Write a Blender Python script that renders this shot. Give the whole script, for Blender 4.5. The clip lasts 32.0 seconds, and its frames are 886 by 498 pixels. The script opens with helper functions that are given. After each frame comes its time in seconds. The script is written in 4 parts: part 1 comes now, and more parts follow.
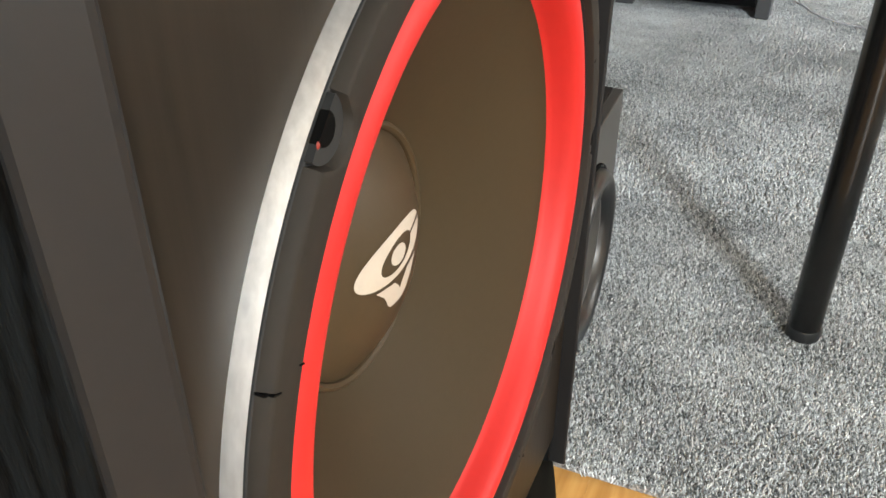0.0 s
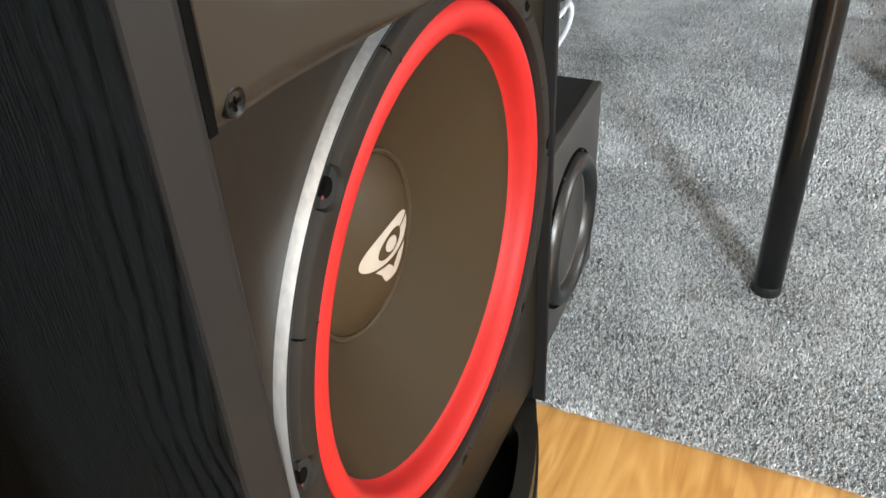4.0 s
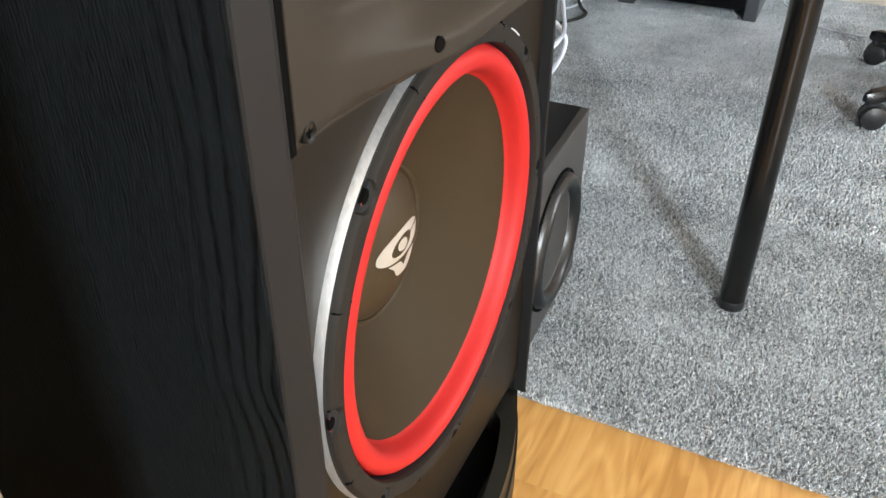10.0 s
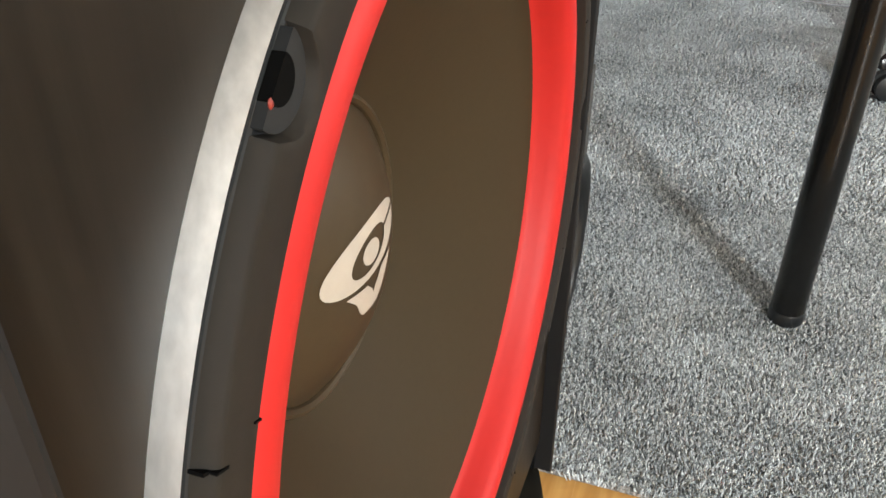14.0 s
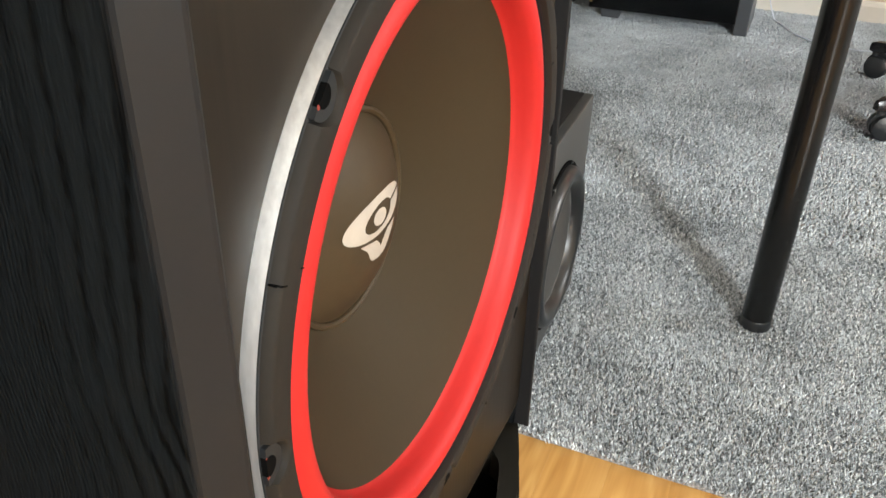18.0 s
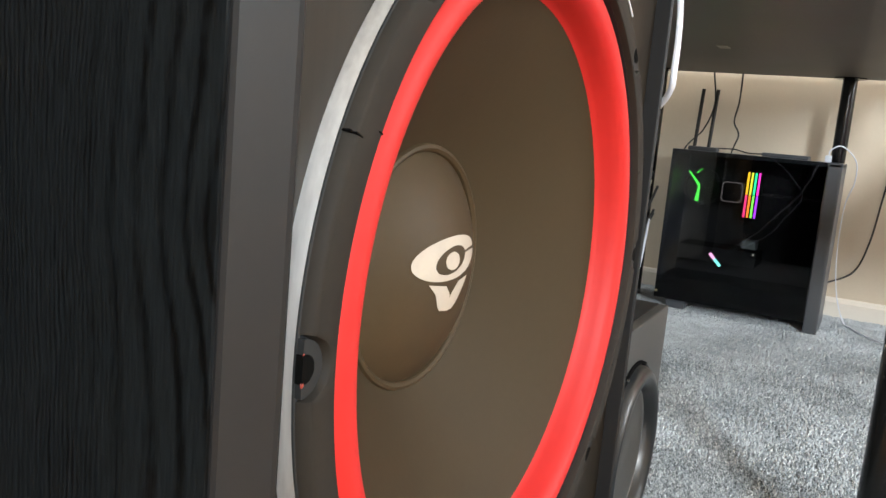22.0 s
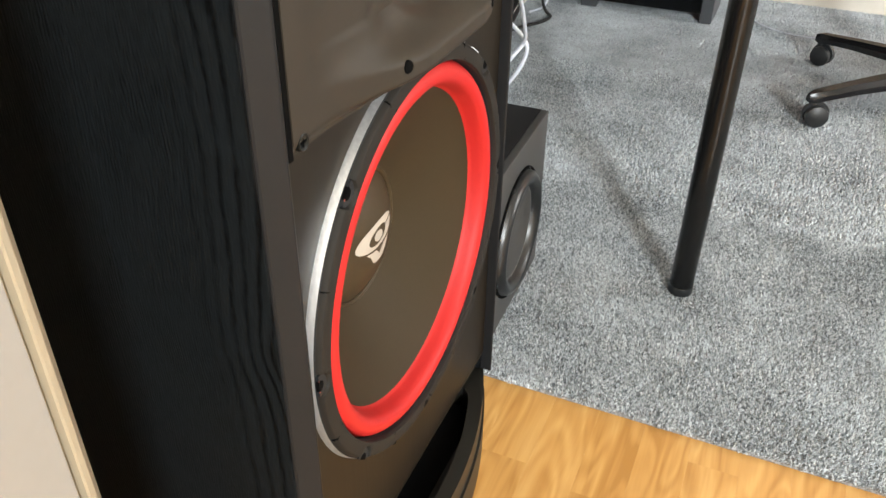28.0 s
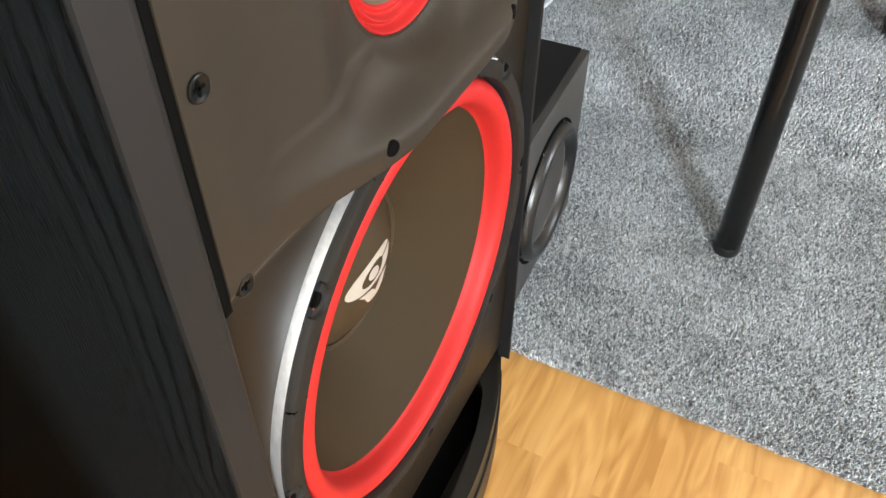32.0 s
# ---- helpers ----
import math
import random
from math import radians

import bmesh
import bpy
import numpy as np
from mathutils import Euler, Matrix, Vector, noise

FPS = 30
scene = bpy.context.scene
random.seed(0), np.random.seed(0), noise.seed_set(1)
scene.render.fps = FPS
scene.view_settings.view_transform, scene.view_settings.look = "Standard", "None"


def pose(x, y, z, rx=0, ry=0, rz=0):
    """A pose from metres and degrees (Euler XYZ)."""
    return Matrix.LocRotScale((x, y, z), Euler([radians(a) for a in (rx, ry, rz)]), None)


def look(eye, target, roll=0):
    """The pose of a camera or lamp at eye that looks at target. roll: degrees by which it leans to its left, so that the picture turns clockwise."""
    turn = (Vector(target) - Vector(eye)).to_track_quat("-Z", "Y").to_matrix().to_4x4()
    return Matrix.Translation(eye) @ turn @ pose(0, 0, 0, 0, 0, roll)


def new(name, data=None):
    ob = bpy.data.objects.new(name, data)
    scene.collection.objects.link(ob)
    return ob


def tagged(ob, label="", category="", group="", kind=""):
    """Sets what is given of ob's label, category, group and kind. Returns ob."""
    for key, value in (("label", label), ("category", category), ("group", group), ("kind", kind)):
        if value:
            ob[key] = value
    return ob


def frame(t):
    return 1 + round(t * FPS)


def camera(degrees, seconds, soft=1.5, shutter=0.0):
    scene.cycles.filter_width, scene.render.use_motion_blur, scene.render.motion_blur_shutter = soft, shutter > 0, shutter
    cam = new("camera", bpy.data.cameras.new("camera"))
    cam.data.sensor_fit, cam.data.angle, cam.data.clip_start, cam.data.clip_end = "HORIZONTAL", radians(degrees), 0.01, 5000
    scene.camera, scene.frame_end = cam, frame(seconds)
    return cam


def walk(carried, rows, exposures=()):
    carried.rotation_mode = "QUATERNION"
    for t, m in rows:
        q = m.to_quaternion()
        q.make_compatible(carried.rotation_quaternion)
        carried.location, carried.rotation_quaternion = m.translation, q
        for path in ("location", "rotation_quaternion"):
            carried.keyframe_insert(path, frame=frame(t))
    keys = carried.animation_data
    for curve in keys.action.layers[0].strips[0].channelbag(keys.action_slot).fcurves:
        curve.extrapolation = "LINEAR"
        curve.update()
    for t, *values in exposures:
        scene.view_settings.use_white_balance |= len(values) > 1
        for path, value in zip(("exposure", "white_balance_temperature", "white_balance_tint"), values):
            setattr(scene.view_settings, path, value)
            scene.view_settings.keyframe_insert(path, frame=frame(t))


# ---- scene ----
cam = camera(56.98, 32.0)
# seconds, place in metres, turn in degrees
PATH = [
    (0.0, -0.3043, -0.1164, 0.6237, 58.40, 0.13, -66.72),
    (0.5, -0.2843, -0.1178, 0.6192, 56.56, 1.22, -68.69),
    (1.0, -0.3153, -0.1326, 0.6315, 55.03, 0.97, -67.51),
    (1.5, -0.3658, -0.1704, 0.6793, 53.07, 0.50, -66.37),
    (2.0, -0.3787, -0.1850, 0.7191, 52.65, 1.92, -67.18),
    (2.5, -0.3930, -0.1886, 0.7231, 53.89, 2.51, -66.26),
    (3.0, -0.4028, -0.1868, 0.7216, 54.70, 1.74, -65.34),
    (3.5, -0.4003, -0.1933, 0.7215, 55.53, 2.56, -65.73),
    (5.5, -0.4707, -0.2520, 0.7842, 55.73, 1.80, -63.78),
    (6.0, -0.5359, -0.3022, 0.8248, 57.14, 2.17, -62.78),
    (6.5, -0.5801, -0.3129, 0.8300, 58.57, 1.45, -60.75),
    (7.0, -0.5784, -0.3040, 0.8202, 58.42, 1.00, -60.01),
    (7.5, -0.5725, -0.3031, 0.8167, 57.55, 1.22, -60.33),
    (8.0, -0.5567, -0.2971, 0.8106, 56.81, 1.43, -61.20),
    (8.5, -0.5128, -0.2804, 0.8222, 56.61, 2.61, -63.02),
    (9.0, -0.4962, -0.2383, 0.7912, 56.76, 1.53, -63.95),
    (9.5, -0.4900, -0.2302, 0.7824, 56.58, 0.24, -64.48),
    (10.0, -0.4885, -0.2265, 0.7792, 56.11, -0.22, -64.72),
    (10.5, -0.4868, -0.2208, 0.7733, 55.76, -0.64, -64.74),
    (11.0, -0.4826, -0.2177, 0.7702, 55.26, -1.23, -64.70),
    (11.5, -0.4515, -0.1908, 0.7353, 54.89, -1.55, -65.41),
    (12.0, -0.3924, -0.1491, 0.6892, 55.85, -1.45, -67.09),
    (12.5, -0.3338, -0.1195, 0.6330, 56.13, -1.01, -68.68),
    (13.0, -0.2841, -0.0971, 0.6119, 57.45, -0.29, -70.02),
    (13.5, -0.2667, -0.0883, 0.6050, 58.17, -0.72, -69.80),
    (14.0, -0.2556, -0.0837, 0.5911, 57.61, -0.03, -70.31),
    (14.5, -0.2545, -0.0845, 0.5898, 56.71, 0.17, -70.62),
    (16.5, -0.2806, -0.0956, 0.6070, 55.78, -1.21, -69.52),
    (17.0, -0.2702, -0.0965, 0.5940, 56.48, -0.43, -69.63),
    (17.5, -0.2860, -0.1082, 0.5996, 56.64, -1.09, -68.57),
    (18.0, -0.3781, -0.1597, 0.6446, 59.06, -1.34, -66.57),
    (18.5, -0.4569, -0.2052, 0.6491, 64.01, -1.80, -64.52),
    (19.0, -0.4473, -0.1946, 0.5689, 65.07, -2.77, -63.81),
    (19.5, -0.4285, -0.1882, 0.5329, 69.36, -2.71, -64.29),
    (20.0, -0.4234, -0.1804, 0.5269, 73.61, -3.44, -63.95),
    (20.5, -0.4149, -0.1788, 0.5120, 74.76, -3.98, -63.53),
    (21.0, -0.3970, -0.1747, 0.4927, 77.57, -4.72, -62.69),
    (21.5, -0.3931, -0.1653, 0.4833, 80.13, -5.47, -61.78),
    (22.0, -0.3925, -0.1630, 0.4851, 81.25, -5.10, -61.21),
    (22.5, -0.3845, -0.1612, 0.4850, 81.04, -4.68, -61.72),
    (23.0, -0.3847, -0.1527, 0.4793, 79.87, -4.64, -62.81),
    (23.5, -0.3809, -0.1489, 0.4800, 78.81, -4.26, -64.28),
    (24.0, -0.3816, -0.1361, 0.4841, 78.19, -4.06, -66.00),
    (24.5, -0.3820, -0.1428, 0.4889, 78.00, -3.96, -67.10),
    (25.0, -0.3840, -0.1383, 0.4891, 77.68, -4.19, -67.71),
    (25.5, -0.3960, -0.1405, 0.4972, 74.98, -2.78, -68.37),
    (26.0, -0.4260, -0.1572, 0.5542, 68.47, -0.87, -69.20),
    (26.5, -0.4618, -0.1646, 0.6058, 66.13, -0.29, -68.55),
    (28.5, -0.5729, -0.2790, 0.8979, 54.07, -0.63, -66.16),
    (29.0, -0.5668, -0.2707, 0.9491, 54.87, -0.20, -65.09),
    (29.5, -0.5624, -0.2728, 0.9806, 54.95, -0.03, -64.20),
    (30.0, -0.5338, -0.2455, 0.9872, 52.79, 0.15, -64.70),
    (30.5, -0.4371, -0.2043, 0.9702, 49.53, 0.65, -65.20),
    (31.0, -0.3920, -0.2084, 0.9282, 47.59, 0.45, -64.41),
    (31.5, -0.3804, -0.2116, 0.8943, 46.07, 0.00, -63.70),
    (32.0, -0.3760, -0.2077, 0.8830, 45.08, -0.15, -63.60),
]
walk(cam, [(t, pose(*p)) for t, *p in PATH], [
    (0, 0.02, 6700, 8), (2, 0, 6150, 8), (3.5, 0, 6400, 8), (6, 0, 6250, 8), (9, 0, 6250, 8), (11.5, 0, 6400, 8), (13, -0.15, 6600, 8), (14, -0.22, 6650, 8), (17, -0.25, 6650, 8), (18, -0.04, 6600, 8),
    (20, 0, 6600, 8), (22, 0, 6350, 8), (24, -0.06, 6400, 8), (26, 0, 6700, 8), (28.5, 0, 6550, 8), (29, 0, 6650, 8), (30, -0.02, 7150, 8), (31, 0, 7100, 8), (32, 0.04, 6250, 8)])

# ---- light ----
world = bpy.data.worlds.new("sky")
scene.world = world
world.use_nodes = True
wn = world.node_tree
sky = wn.nodes.new("ShaderNodeTexSky")
sky.sky_type, sky.sun_disc, sky.sun_elevation, sky.sun_rotation = "NISHITA", False, radians(38), radians(240)
wn.links.new(sky.outputs["Color"], wn.nodes["Background"].inputs["Color"])
wn.nodes["Background"].inputs["Strength"].default_value = 0.12

sun_data = bpy.data.lights.new("sun", "SUN")
sun_data.energy, sun_data.angle, sun_data.color = 1.0, radians(12), (1.0, 0.95, 0.88)
sun = new("sun", sun_data)
sun.matrix_world = look((0, 0, 5), (3.0, 1.6, 2.6))


def window_light(name, eye, target, w, h, watts, colour):
    d = bpy.data.lights.new(name, "AREA")
    d.shape, d.size, d.size_y, d.energy, d.color = "RECTANGLE", w, h, watts, colour
    ob = new(name, d)
    ob.matrix_world = look(eye, target)
    return ob


window_light("daylight_west", (-2.87, -2.35, 1.65), (0.6, -1.0, 1.45), 0.56, 1.1, 262, (0.91, 0.965, 1.0))
window_light("daylight_south", (1.78, -3.07, 1.45), (1.95, 0, 0.6), 1.02, 1.2, 84, (0.97, 0.985, 1.0))


# ---- materials ----
def mat(name, colour, rough=0.5, metal=0.0, spec=0.5, build=None):
    m = bpy.data.materials.new(name)
    m.use_nodes = True
    nt = m.node_tree
    b = nt.nodes["Principled BSDF"]
    b.inputs["Base Color"].default_value = (*colour, 1)
    b.inputs["Roughness"].default_value = rough
    b.inputs["Metallic"].default_value = metal
    b.inputs["Specular IOR Level"].default_value = spec
    if build:
        build(nt, b)
    return m


def node(nt, kind, **values):
    n = nt.nodes.new(kind)
    for k, v in values.items():
        n.inputs[k.replace("_", " ")].default_value = v
    return n


def coords(nt, scale=(1, 1, 1), turn=(0, 0, 0), space="Object"):
    c = nt.nodes.new("ShaderNodeTexCoord")
    m = nt.nodes.new("ShaderNodeMapping")
    m.inputs["Scale"].default_value = scale
    m.inputs["Rotation"].default_value = [radians(a) for a in turn]
    nt.links.new(c.outputs[space], m.inputs["Vector"])
    return m.outputs["Vector"]


def ramp(nt, fac, stops):
    r = nt.nodes.new("ShaderNodeValToRGB")
    while len(r.color_ramp.elements) < len(stops):
        r.color_ramp.elements.new(0.5)
    for e, (p, c) in zip(r.color_ramp.elements, stops):
        e.position, e.color = p, (*c, 1)
    nt.links.new(fac, r.inputs["Fac"])
    return r.outputs["Color"]


def bump(nt, b, height, strength, distance):
    n = nt.nodes.new("ShaderNodeBump")
    n.inputs["Strength"].default_value, n.inputs["Distance"].default_value = strength, distance
    nt.links.new(height, n.inputs["Height"])
    nt.links.new(n.outputs["Normal"], b.inputs["Normal"])


def mottled(base, dark, scale=6.0, fine=90.0, rough=(0.4, 0.6), bump_by=0.1, depth=0.001):
    """Cloudy change of colour at one scale, grain at another."""
    def build(nt, b):
        v = coords(nt)
        big = node(nt, "ShaderNodeTexNoise", Scale=scale, Detail=5.0)
        small = node(nt, "ShaderNodeTexNoise", Scale=fine, Detail=4.0)
        nt.links.new(v, big.inputs["Vector"])
        nt.links.new(v, small.inputs["Vector"])
        mix = nt.nodes.new("ShaderNodeMath")
        mix.operation = "MULTIPLY_ADD"
        nt.links.new(small.outputs["Fac"], mix.inputs[0])
        mix.inputs[1].default_value = 0.4
        nt.links.new(big.outputs["Fac"], mix.inputs[2])
        nt.links.new(ramp(nt, mix.outputs[0], [(0.45, dark), (0.95, base)]), b.inputs["Base Color"])
        r = nt.nodes.new("ShaderNodeMapRange")
        nt.links.new(big.outputs["Fac"], r.inputs["Value"])
        r.inputs["To Min"].default_value, r.inputs["To Max"].default_value = rough
        nt.links.new(r.outputs["Result"], b.inputs["Roughness"])
        bump(nt, b, small.outputs["Fac"], bump_by, depth)
    return build


def upright_grain(base, dark, rough):
    """Satin lacquer over board whose upright grain shows faintly through."""
    def build(nt, b):
        lines = node(nt, "ShaderNodeTexNoise", Scale=1.0, Detail=4.0, Roughness=0.6)
        nt.links.new(coords(nt, (260, 260, 5)), lines.inputs["Vector"])
        cloud = node(nt, "ShaderNodeTexNoise", Scale=7.0, Detail=4.0)
        nt.links.new(coords(nt), cloud.inputs["Vector"])
        m = calc(nt, "ADD", calc(nt, "MULTIPLY", lines.outputs["Fac"], 0.6), calc(nt, "MULTIPLY", cloud.outputs["Fac"], 0.4))
        nt.links.new(ramp(nt, m, [(0.34, dark), (0.66, base)]), b.inputs["Base Color"])
        r = nt.nodes.new("ShaderNodeMapRange")
        nt.links.new(m, r.inputs["Value"])
        r.inputs["To Min"].default_value, r.inputs["To Max"].default_value = rough
        nt.links.new(r.outputs["Result"], b.inputs["Roughness"])
        bump(nt, b, lines.outputs["Fac"], 0.12, 0.0003)
    return build


def calc(nt, op, a, c):
    n = nt.nodes.new("ShaderNodeMath")
    n.operation = op
    for k, v in enumerate((a, c)):
        if isinstance(v, (int, float)):
            n.inputs[k].default_value = v
        else:
            nt.links.new(v, n.inputs[k])
    return n.outputs[0]


def ash_vinyl(nt, b):
    """Black ash veneer: bold wandering figure with a knot near the front edge, tight upright grain behind it, embossed."""
    xyz = nt.nodes.new("ShaderNodeSeparateXYZ")
    nt.links.new(coords(nt), xyz.inputs[0])
    sway = node(nt, "ShaderNodeTexNoise", Scale=1.0, Detail=2.0, Roughness=0.45)
    nt.links.new(coords(nt, (3, 9, 5.5)), sway.inputs["Vector"])
    fray = node(nt, "ShaderNodeTexNoise", Scale=1.0, Detail=3.0)
    nt.links.new(coords(nt, (120, 120, 45)), fray.inputs["Vector"])
    # the rings bend round a knot at the edge
    dz = calc(nt, "SUBTRACT", xyz.outputs["Z"], 0.451)
    far = calc(nt, "SQRT", calc(nt, "ADD", calc(nt, "MULTIPLY", dz, dz), 0.00006), 0.0)
    knot = calc(nt, "POWER", 2.718, calc(nt, "MULTIPLY", far, -22.0))
    knot = calc(nt, "MULTIPLY", knot, calc(nt, "POWER", 2.718, calc(nt, "MULTIPLY", xyz.outputs["Y"], -38.0)))
    y = calc(nt, "ADD", xyz.outputs["Y"], calc(nt, "MULTIPLY", calc(nt, "SUBTRACT", sway.outputs["Fac"], 0.5), 0.026))
    y = calc(nt, "ADD", y, calc(nt, "MULTIPLY", fray.outputs["Fac"], 0.0052))
    y = calc(nt, "SUBTRACT", y, calc(nt, "MULTIPLY", knot, 0.030))
    bold = calc(nt, "SINE", calc(nt, "MULTIPLY", y, 470.0), 0.0)
    fine = calc(nt, "SINE", calc(nt, "MULTIPLY", y, 2500.0), 0.0)
    behind = nt.nodes.new("ShaderNodeMapRange")
    nt.links.new(y, behind.inputs["Value"])
    for k, v in zip(("From Min", "From Max", "To Min", "To Max"), (0.024, 0.066, 0.0, 1.0)):
        behind.inputs[k].default_value = v
    front = calc(nt, "SUBTRACT", 1.0, behind.outputs["Result"])
    bold = calc(nt, "POWER", calc(nt, "ADD", calc(nt, "MULTIPLY", bold, 0.5), 0.5), 3.6)
    fine = calc(nt, "POWER", calc(nt, "ADD", calc(nt, "MULTIPLY", fine, 0.5), 0.5), 1.6)
    pores = node(nt, "ShaderNodeTexNoise", Scale=1.0, Detail=3.0)
    nt.links.new(coords(nt, (750, 750, 70)), pores.inputs["Vector"])
    broad = node(nt, "ShaderNodeTexNoise", Scale=1.0, Detail=3.0)
    nt.links.new(coords(nt, (40, 40, 22)), broad.inputs["Vector"])
    dark = calc(nt, "ADD", calc(nt, "MULTIPLY", calc(nt, "MULTIPLY", bold, front), 0.40), calc(nt, "MULTIPLY", calc(nt, "MULTIPLY", fine, behind.outputs["Result"]), 0.26))
    speck = node(nt, "ShaderNodeTexNoise", Scale=1.0, Detail=2.0)
    nt.links.new(coords(nt, (260, 260, 150)), speck.inputs["Vector"])
    dark = calc(nt, "MULTIPLY", dark, calc(nt, "ADD", calc(nt, "MULTIPLY", speck.outputs["Fac"], 2.4), -0.15))
    # the knot's dark eye
    ey = calc(nt, "MULTIPLY", calc(nt, "SUBTRACT", xyz.outputs["Y"], 0.006), 190.0)
    ez = calc(nt, "MULTIPLY", dz, 95.0)
    eye = calc(nt, "ADD", calc(nt, "MULTIPLY", ey, ey), calc(nt, "MULTIPLY", ez, ez))
    eye = calc(nt, "MULTIPLY", calc(nt, "POWER", 2.718, calc(nt, "MULTIPLY", eye, -1.0)), 0.30)
    dark = calc(nt, "ADD", dark, eye)
    dark = calc(nt, "MULTIPLY", dark, calc(nt, "ADD", calc(nt, "MULTIPLY", broad.outputs["Fac"], 2.6), -0.30))
    m = calc(nt, "SUBTRACT", calc(nt, "ADD", calc(nt, "MULTIPLY", pores.outputs["Fac"], 0.75), 0.22), dark)
    nt.links.new(ramp(nt, m, [(0.12, (0.0014, 0.0016, 0.0018)), (0.42, (0.0046, 0.0056, 0.0064)), (0.80, (0.0100, 0.0121, 0.0138))]), b.inputs["Base Color"])
    bump(nt, b, m, 0.6, 0.0005)


def oak_planks(nt, b):
    """Laminate: soft figure along the strip, each strip its own tone."""
    info = nt.nodes.new("ShaderNodeObjectInfo")
    sc = nt.nodes.new("ShaderNodeMath")
    sc.operation = "MULTIPLY"
    sc.inputs[1].default_value = 37.0
    nt.links.new(info.outputs["Random"], sc.inputs[0])
    def shifted(scale):
        off = nt.nodes.new("ShaderNodeVectorMath")
        off.operation = "ADD"
        nt.links.new(coords(nt, scale), off.inputs[0])
        nt.links.new(sc.outputs[0], off.inputs[1])
        return off.outputs[0]
    big = node(nt, "ShaderNodeTexNoise", Scale=1.0, Detail=3.0, Distortion=2.2)
    nt.links.new(shifted((2.6, 20, 1)), big.inputs["Vector"])
    wave = node(nt, "ShaderNodeTexWave", Scale=0.55, Distortion=9.0, Detail=2.0, Detail_Scale=0.8)
    wave.bands_direction = "Y"
    nt.links.new(shifted((2.0, 30, 1)), wave.inputs["Vector"])
    fine = node(nt, "ShaderNodeTexNoise", Scale=1.0, Detail=2.0)
    nt.links.new(coords(nt, (9, 330, 1)), fine.inputs["Vector"])
    def add(a, k, c):
        m = nt.nodes.new("ShaderNodeMath")
        m.operation = "MULTIPLY_ADD"
        nt.links.new(a, m.inputs[0])
        m.inputs[1].default_value = k
        nt.links.new(c, m.inputs[2])
        return m.outputs[0]
    flame = node(nt, "ShaderNodeTexNoise", Scale=1.0, Detail=1.5, Distortion=0.6)
    nt.links.new(shifted((3.6, 15, 1)), flame.inputs["Vector"])
    lines = calc(nt, "SINE", calc(nt, "MULTIPLY", flame.outputs["Fac"], 46.0), 0.0)
    m = add(wave.outputs["Fac"], 0.06, big.outputs["Fac"])
    m = add(lines, 0.12, m)
    m = add(fine.outputs["Fac"], 0.24, m)
    m = add(info.outputs["Random"], 0.12, calc(nt, "SUBTRACT", m, 0.07))
    nt.links.new(ramp(nt, m, [(0.38, (0.395, 0.196, 0.052)), (0.66, (0.50, 0.272, 0.084)), (0.95, (0.585, 0.350, 0.124))]), b.inputs["Base Color"])
    bump(nt, b, fine.outputs["Fac"], 0.04, 0.0004)


def carpet_pile(nt, b):
    v = coords(nt)
    a = node(nt, "ShaderNodeTexNoise", Scale=330.0, Detail=3.0, Roughness=0.7)
    c = node(nt, "ShaderNodeTexVoronoi", Scale=260.0)
    d = node(nt, "ShaderNodeTexNoise", Scale=9.0, Detail=5.0, Roughness=0.65)
    for n in (a, c, d):
        nt.links.new(v, n.inputs["Vector"])
    m = nt.nodes.new("ShaderNodeMath")
    m.operation = "MULTIPLY_ADD"
    nt.links.new(d.outputs["Fac"], m.inputs[0])
    m.inputs[1].default_value = 0.45
    nt.links.new(a.outputs["Fac"], m.inputs[2])
    nt.links.new(ramp(nt, m.outputs[0], [(0.48, (0.16, 0.155, 0.15)), (0.70, (0.30, 0.295, 0.29)), (0.92, (0.46, 0.455, 0.45))]), b.inputs["Base Color"])
    h = nt.nodes.new("ShaderNodeMath")
    h.operation = "ADD"
    nt.links.new(a.outputs["Fac"], h.inputs[0])
    nt.links.new(c.outputs["Distance"], h.inputs[1])
    bump(nt, b, h.outputs[0], 0.9, 0.004)


def brushed(nt, b):
    v = coords(nt, (300, 300, 14))
    n = node(nt, "ShaderNodeTexNoise", Scale=1.0, Detail=3.0)
    nt.links.new(v, n.inputs["Vector"])
    nt.links.new(ramp(nt, n.outputs["Fac"], [(0.3, (0.66, 0.67, 0.68)), (0.7, (0.82, 0.83, 0.84))]), b.inputs["Base Color"])
    bump(nt, b, n.outputs["Fac"], 0.15, 0.0004)


ASH = mat("black_ash_vinyl", (0.02, 0.02, 0.022), 0.5, spec=0.10, build=ash_vinyl)
# brown base of baffle and horn plate stands in for the floor's reflection
BAFFLE = mat("satin_black_baffle", (0.03, 0.028, 0.026), 0.42, spec=0.17, build=upright_grain((0.0142, 0.0107, 0.0073), (0.0088, 0.0066, 0.0045), (0.32, 0.50)))
RAIL = mat("satin_black_rail", (0.03, 0.03, 0.031), 0.5, spec=0.20, build=mottled((0.0124, 0.0128, 0.0138), (0.0100, 0.0103, 0.0112), 8, 260, (0.42, 0.52), 0.05, 0.0004))
PLASTIC = mat("moulded_black_plastic", (0.03, 0.028, 0.026), 0.4, spec=0.32, build=mottled((0.0235, 0.0180, 0.0122), (0.0190, 0.0146, 0.0100), 5, 420, (0.54, 0.64), 0.08, 0.0003))
GASKET = mat("foam_gasket", (0.025, 0.025, 0.026), 0.7, spec=0.16, build=mottled((0.0190, 0.0165, 0.0140), (0.0140, 0.0122, 0.0104), 14, 200, (0.6, 0.78), 0.15, 0.0006))
